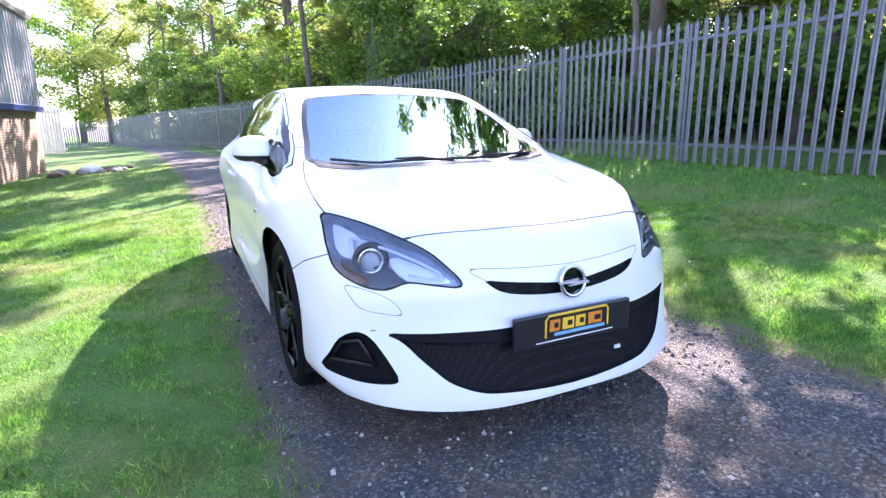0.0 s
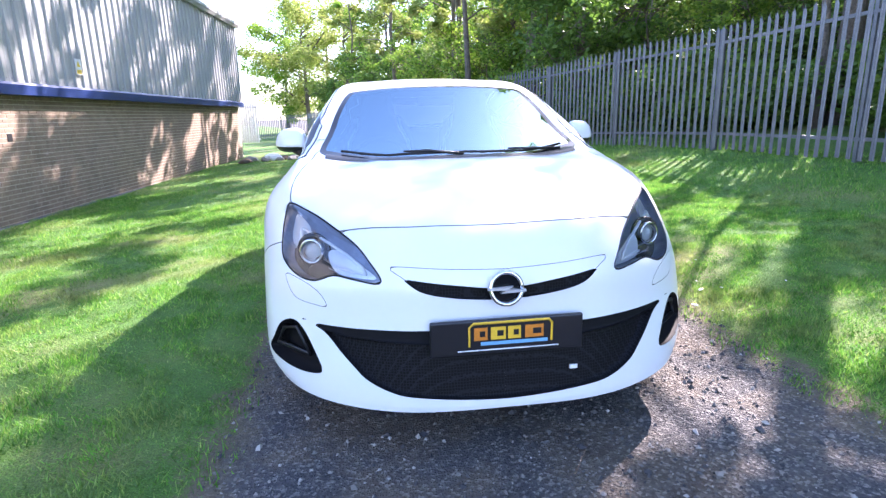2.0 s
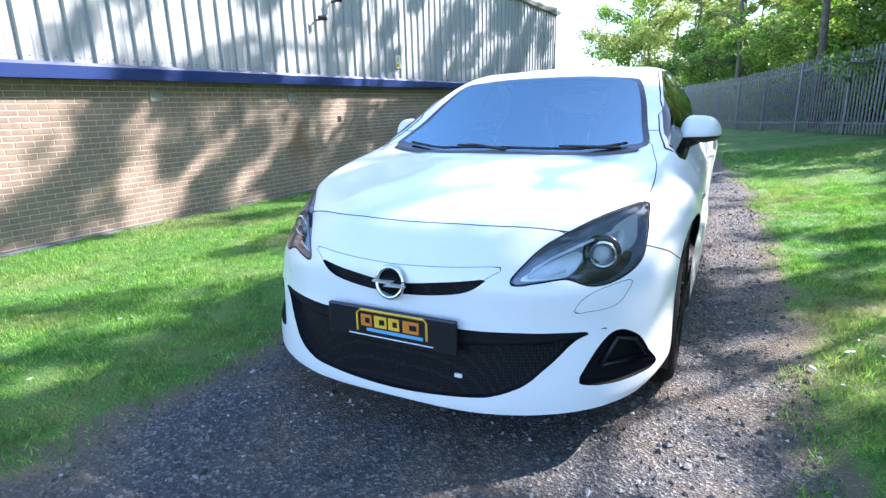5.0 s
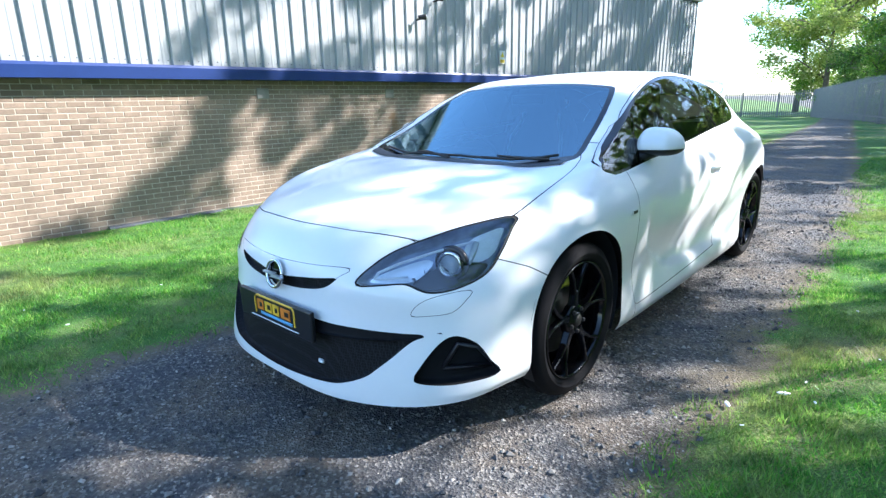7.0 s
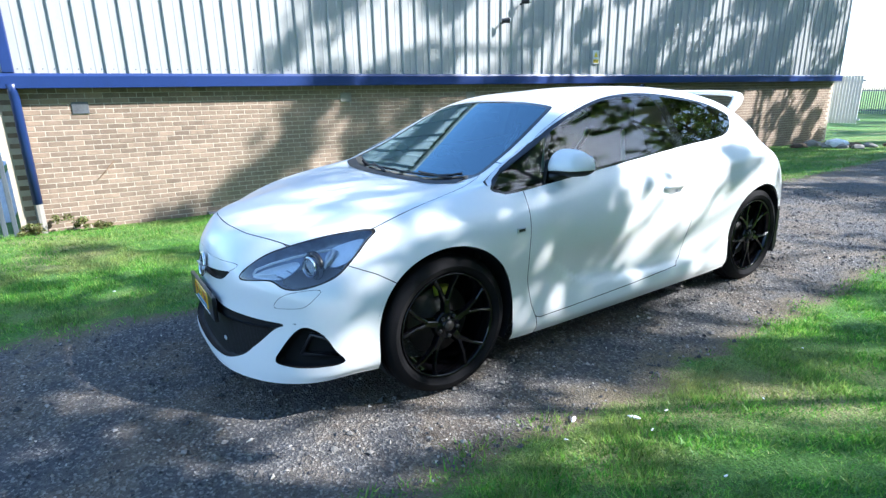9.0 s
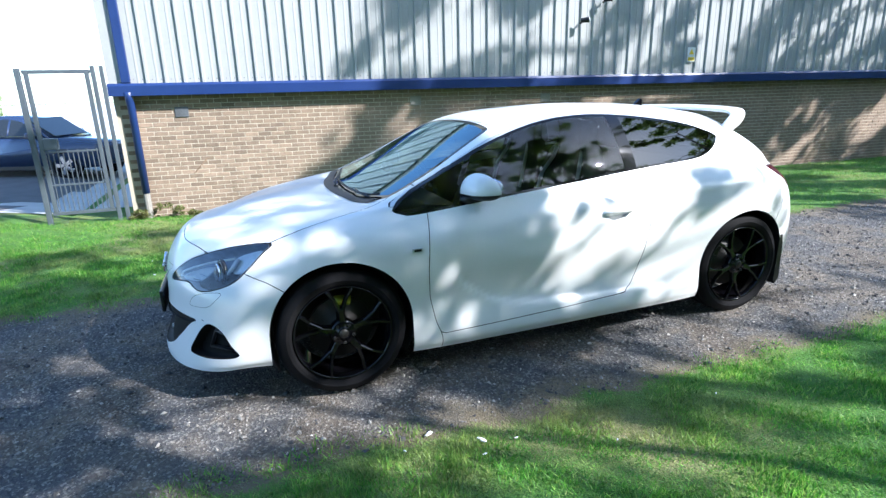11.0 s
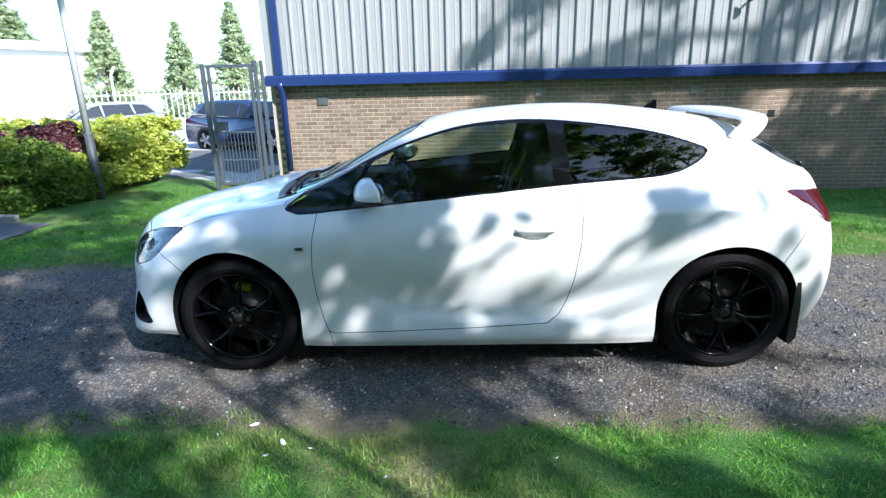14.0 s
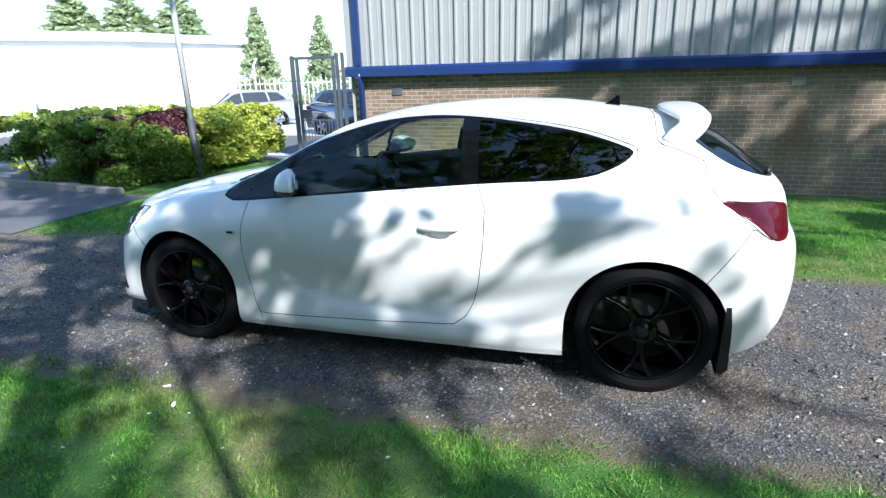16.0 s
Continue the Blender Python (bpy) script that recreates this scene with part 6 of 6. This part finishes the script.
stone = part("white_sack", lump(.26, 3, .5), M_WHITEPRINT)
stone.location = (-3.42, 13.8, ground_z(-3.42, 13.8) + .1)
tagged(stone, "white crumpled sack lying on rubble", "sack")
rr = random.Random(12)
for k in range(14):
    s = part("rubble_stone", lump(rr.uniform(.08, .24), k, .6), M_CONCRETE if k % 3 else M_SOIL)
    x, y = -3.4 + rr.uniform(-.9, .9), 13.9 + rr.uniform(-.5, .6)
    s.location = (x, y, ground_z(x, y) + .03)
    tagged(s, "rough lump of rubble and soil", "rubble", "rubble heap")


# ---- turf, gravel and litter ----
def make_grass():
    rng = np.random.default_rng(77)

    def patch(n, x0, x1, y0, y1, tall):
        x, y = rng.uniform(x0, x1, n), rng.uniform(y0, y1, n)
        keep, zs = np.zeros(n, bool), np.zeros(n)
        for k in range(n):
            a, b = lane_edges(y[k])
            out = max(a - x[k], x[k] - b)
            worn = noise.noise((x[k] * .9, y[k] * .9, 3.1)) * .5 + noise.noise((x[k] * 3, y[k] * 3, 7.7)) * .3
            keep[k] = out + worn * .35 > rng.uniform(-.10, .18) and worn > -.34 + rng.uniform(-.12, .12) and not on_road(x[k], y[k])
            zs[k] = ground_z(x[k], y[k])
        x, y, zs = x[keep], y[keep], zs[keep]
        m = len(x)
        a = rng.uniform(0, 2 * np.pi, m)
        h = tall * rng.uniform(.35, 1.15, m)
        lean = rng.uniform(.1, 1.0, m) * h
        la = rng.uniform(0, 2 * np.pi, m)
        w = rng.uniform(.0022, .0045, m)
        h *= .75 + .5 * np.sin(x * 7.3 + np.sin(y * 5.1) * 2) * np.sin(y * 6.1 + np.sin(x * 4.3) * 2)
        base = np.stack((x, y, zs - .004), 1)
        side = np.stack((np.cos(a) * w, np.sin(a) * w, a * 0), 1)
        tip = base + np.stack((np.cos(la) * lean, np.sin(la) * lean, h), 1)
        return np.stack((base - side, base + side, tip), 1)
    sets = [patch(230000, 1.2, 3.6, -4.2, 4.6, .04), patch(50000, 3.6, 5.9, -4, 9, .07), patch(30000, 1.0, 4.0, 4.6, 10, .06),
            patch(150000, -3.6, -.85, -5.2, 4.5, .045), patch(60000, -5.75, -3.6, -5.2, 7, .06), patch(30000, -5.3, -1.0, 4.5, 14, .06)]
    for name, s in zip(("verge_grass", "verge_grass", "verge_grass", "verge_grass", "verge_grass", "verge_grass"), sets):
        ob = new(name, quads_mesh(name, s, M_GRASS))
        tagged(ob, "short mown green grass of the verge", "grass", kind="stuff")


def make_gravel():
    rng = np.random.default_rng(5)
    shape = np.array([(1, 0, 0), (0, 1, 0), (-1, 0, 0), (0, -1, 0), (0, 0, .8), (0, 0, -.8)])
    tri = [(0, 1, 4), (1, 2, 4), (2, 3, 4), (3, 0, 4), (1, 0, 5), (2, 1, 5), (3, 2, 5), (0, 3, 5)]
    n = 34000
    x, y = rng.uniform(-1.05, 1.45, n), rng.uniform(-5.2, 6, n)
    size = .003 + .0085 * rng.random(n) ** 4
    size[:1000] = rng.uniform(.009, .019, 1000)
    verts, faces = [], []
    for k in range(n):
        a, c = rng.uniform(0, 6.28), rng.uniform(.6, 1.3, 3)
        p = shape * c * size[k]
        p = np.stack((p[:, 0] * math.cos(a) - p[:, 1] * math.sin(a), p[:, 0] * math.sin(a) + p[:, 1] * math.cos(a), p[:, 2]), 1)
        p = p + rng.normal(scale=size[k] * .15, size=(6, 3)) + (x[k], y[k], ground_z(x[k], y[k]) + size[k] * .3)
        i = len(verts)
        verts += [tuple(q) for q in p]
        faces += [tuple(i + q for q in t) for t in tri]
    ob = new("gravel", mesh_of("gravel", verts, faces, M_STONES))
    tagged(ob, "loose grey gravel and grit on the lane", "gravel", kind="stuff")


def stones_material():
    m, n, l, b = shader("loose_stones")
    g = n.new("ShaderNodeNewGeometry")
    r = ramp(n, ((0, (.035, .035, .04)), (.5, (.10, .096, .09)), (.85, (.22, .205, .18)), (1, (.46, .43, .38))))
    l.new(g.outputs["Random Per Island"], r.inputs[0])
    l.new(r.outputs[0], b.inputs["Base Color"])
    b.inputs["Roughness"].default_value = .85
    return m


M_STONES = stones_material()
make_grass()
make_gravel()
rl = random.Random(21)
for x, y, s in ((1.625, -.864, .03), (1.46, -1.06, .026), (1.74, -.90, .014), (1.68, -.72, .012), (1.55, -1.20, .010), (1.9, -.35, .010), (1.75, .35, .010), (2.1, -1.0, .012), (-1.8, -2.6, .014), (-2.2, -1.9, .012), (-2.4, -2.7, .012)):
    bm = lump(s * .6, x * 9, .35)
    bmesh.ops.transform(bm, matrix=Matrix.Rotation(rl.uniform(0, 3), 4, "Z") @ Matrix.Diagonal((1.5, .6, 1, 1)), verts=bm.verts)
    ob = part("litter_scrap", bm, M_WHITEPRINT)
    ob.location = (x, y, ground_z(x, y) + .018)
    tagged(ob, "small white scrap of litter on the grass", "litter", "litter scraps")


# ---- bricks of the long wall ----
def make_bricks():
    pitch, rise, long, high = .20, .0668, .190, .0575
    one = bmesh.new()
    box(-.015, .004, -long / 2, long / 2, -high / 2, high / 2, 0, one)
    bmesh.ops.bevel(one, geom=[e for e in one.edges if all(v.co.x > 0 for v in e.verts)], offset=.003, segments=1, affect="EDGES")
    me = bpy.data.meshes.new("brick")
    one.to_mesh(me)
    one.free()
    me.materials.append(M_BRICK)
    base = np.array([v.co[:] for v in me.vertices])
    polys = [tuple(p.vertices) for p in me.polygons]
    verts, faces, rng = [], [], random.Random(4)
    for c in range(31):
        z = 1.53 - c * rise
        for k in range(-2, int(WALL_LONG / pitch)):
            u = k * pitch + (.10 if c % 2 else .0) + .10
            at = (-.13 + rng.uniform(-.0015, .002), u, z)
            if u < -.2:
                continue
            if u < 2.25 and c < 28:
                ob = new("brick", me)
                ob.parent, ob.location = BRICK_WALL, at
            elif u < WALL_LONG - .1:
                n = len(verts)
                verts += [tuple(v + at) for v in base]
                faces += [tuple(i + n for i in p) for p in polys]
    rest = part("brickwork", mesh_of("brickwork", verts, faces, M_BRICK_FAR), None, BRICK_WALL)
    tagged(rest, kind="stuff")


make_bricks()
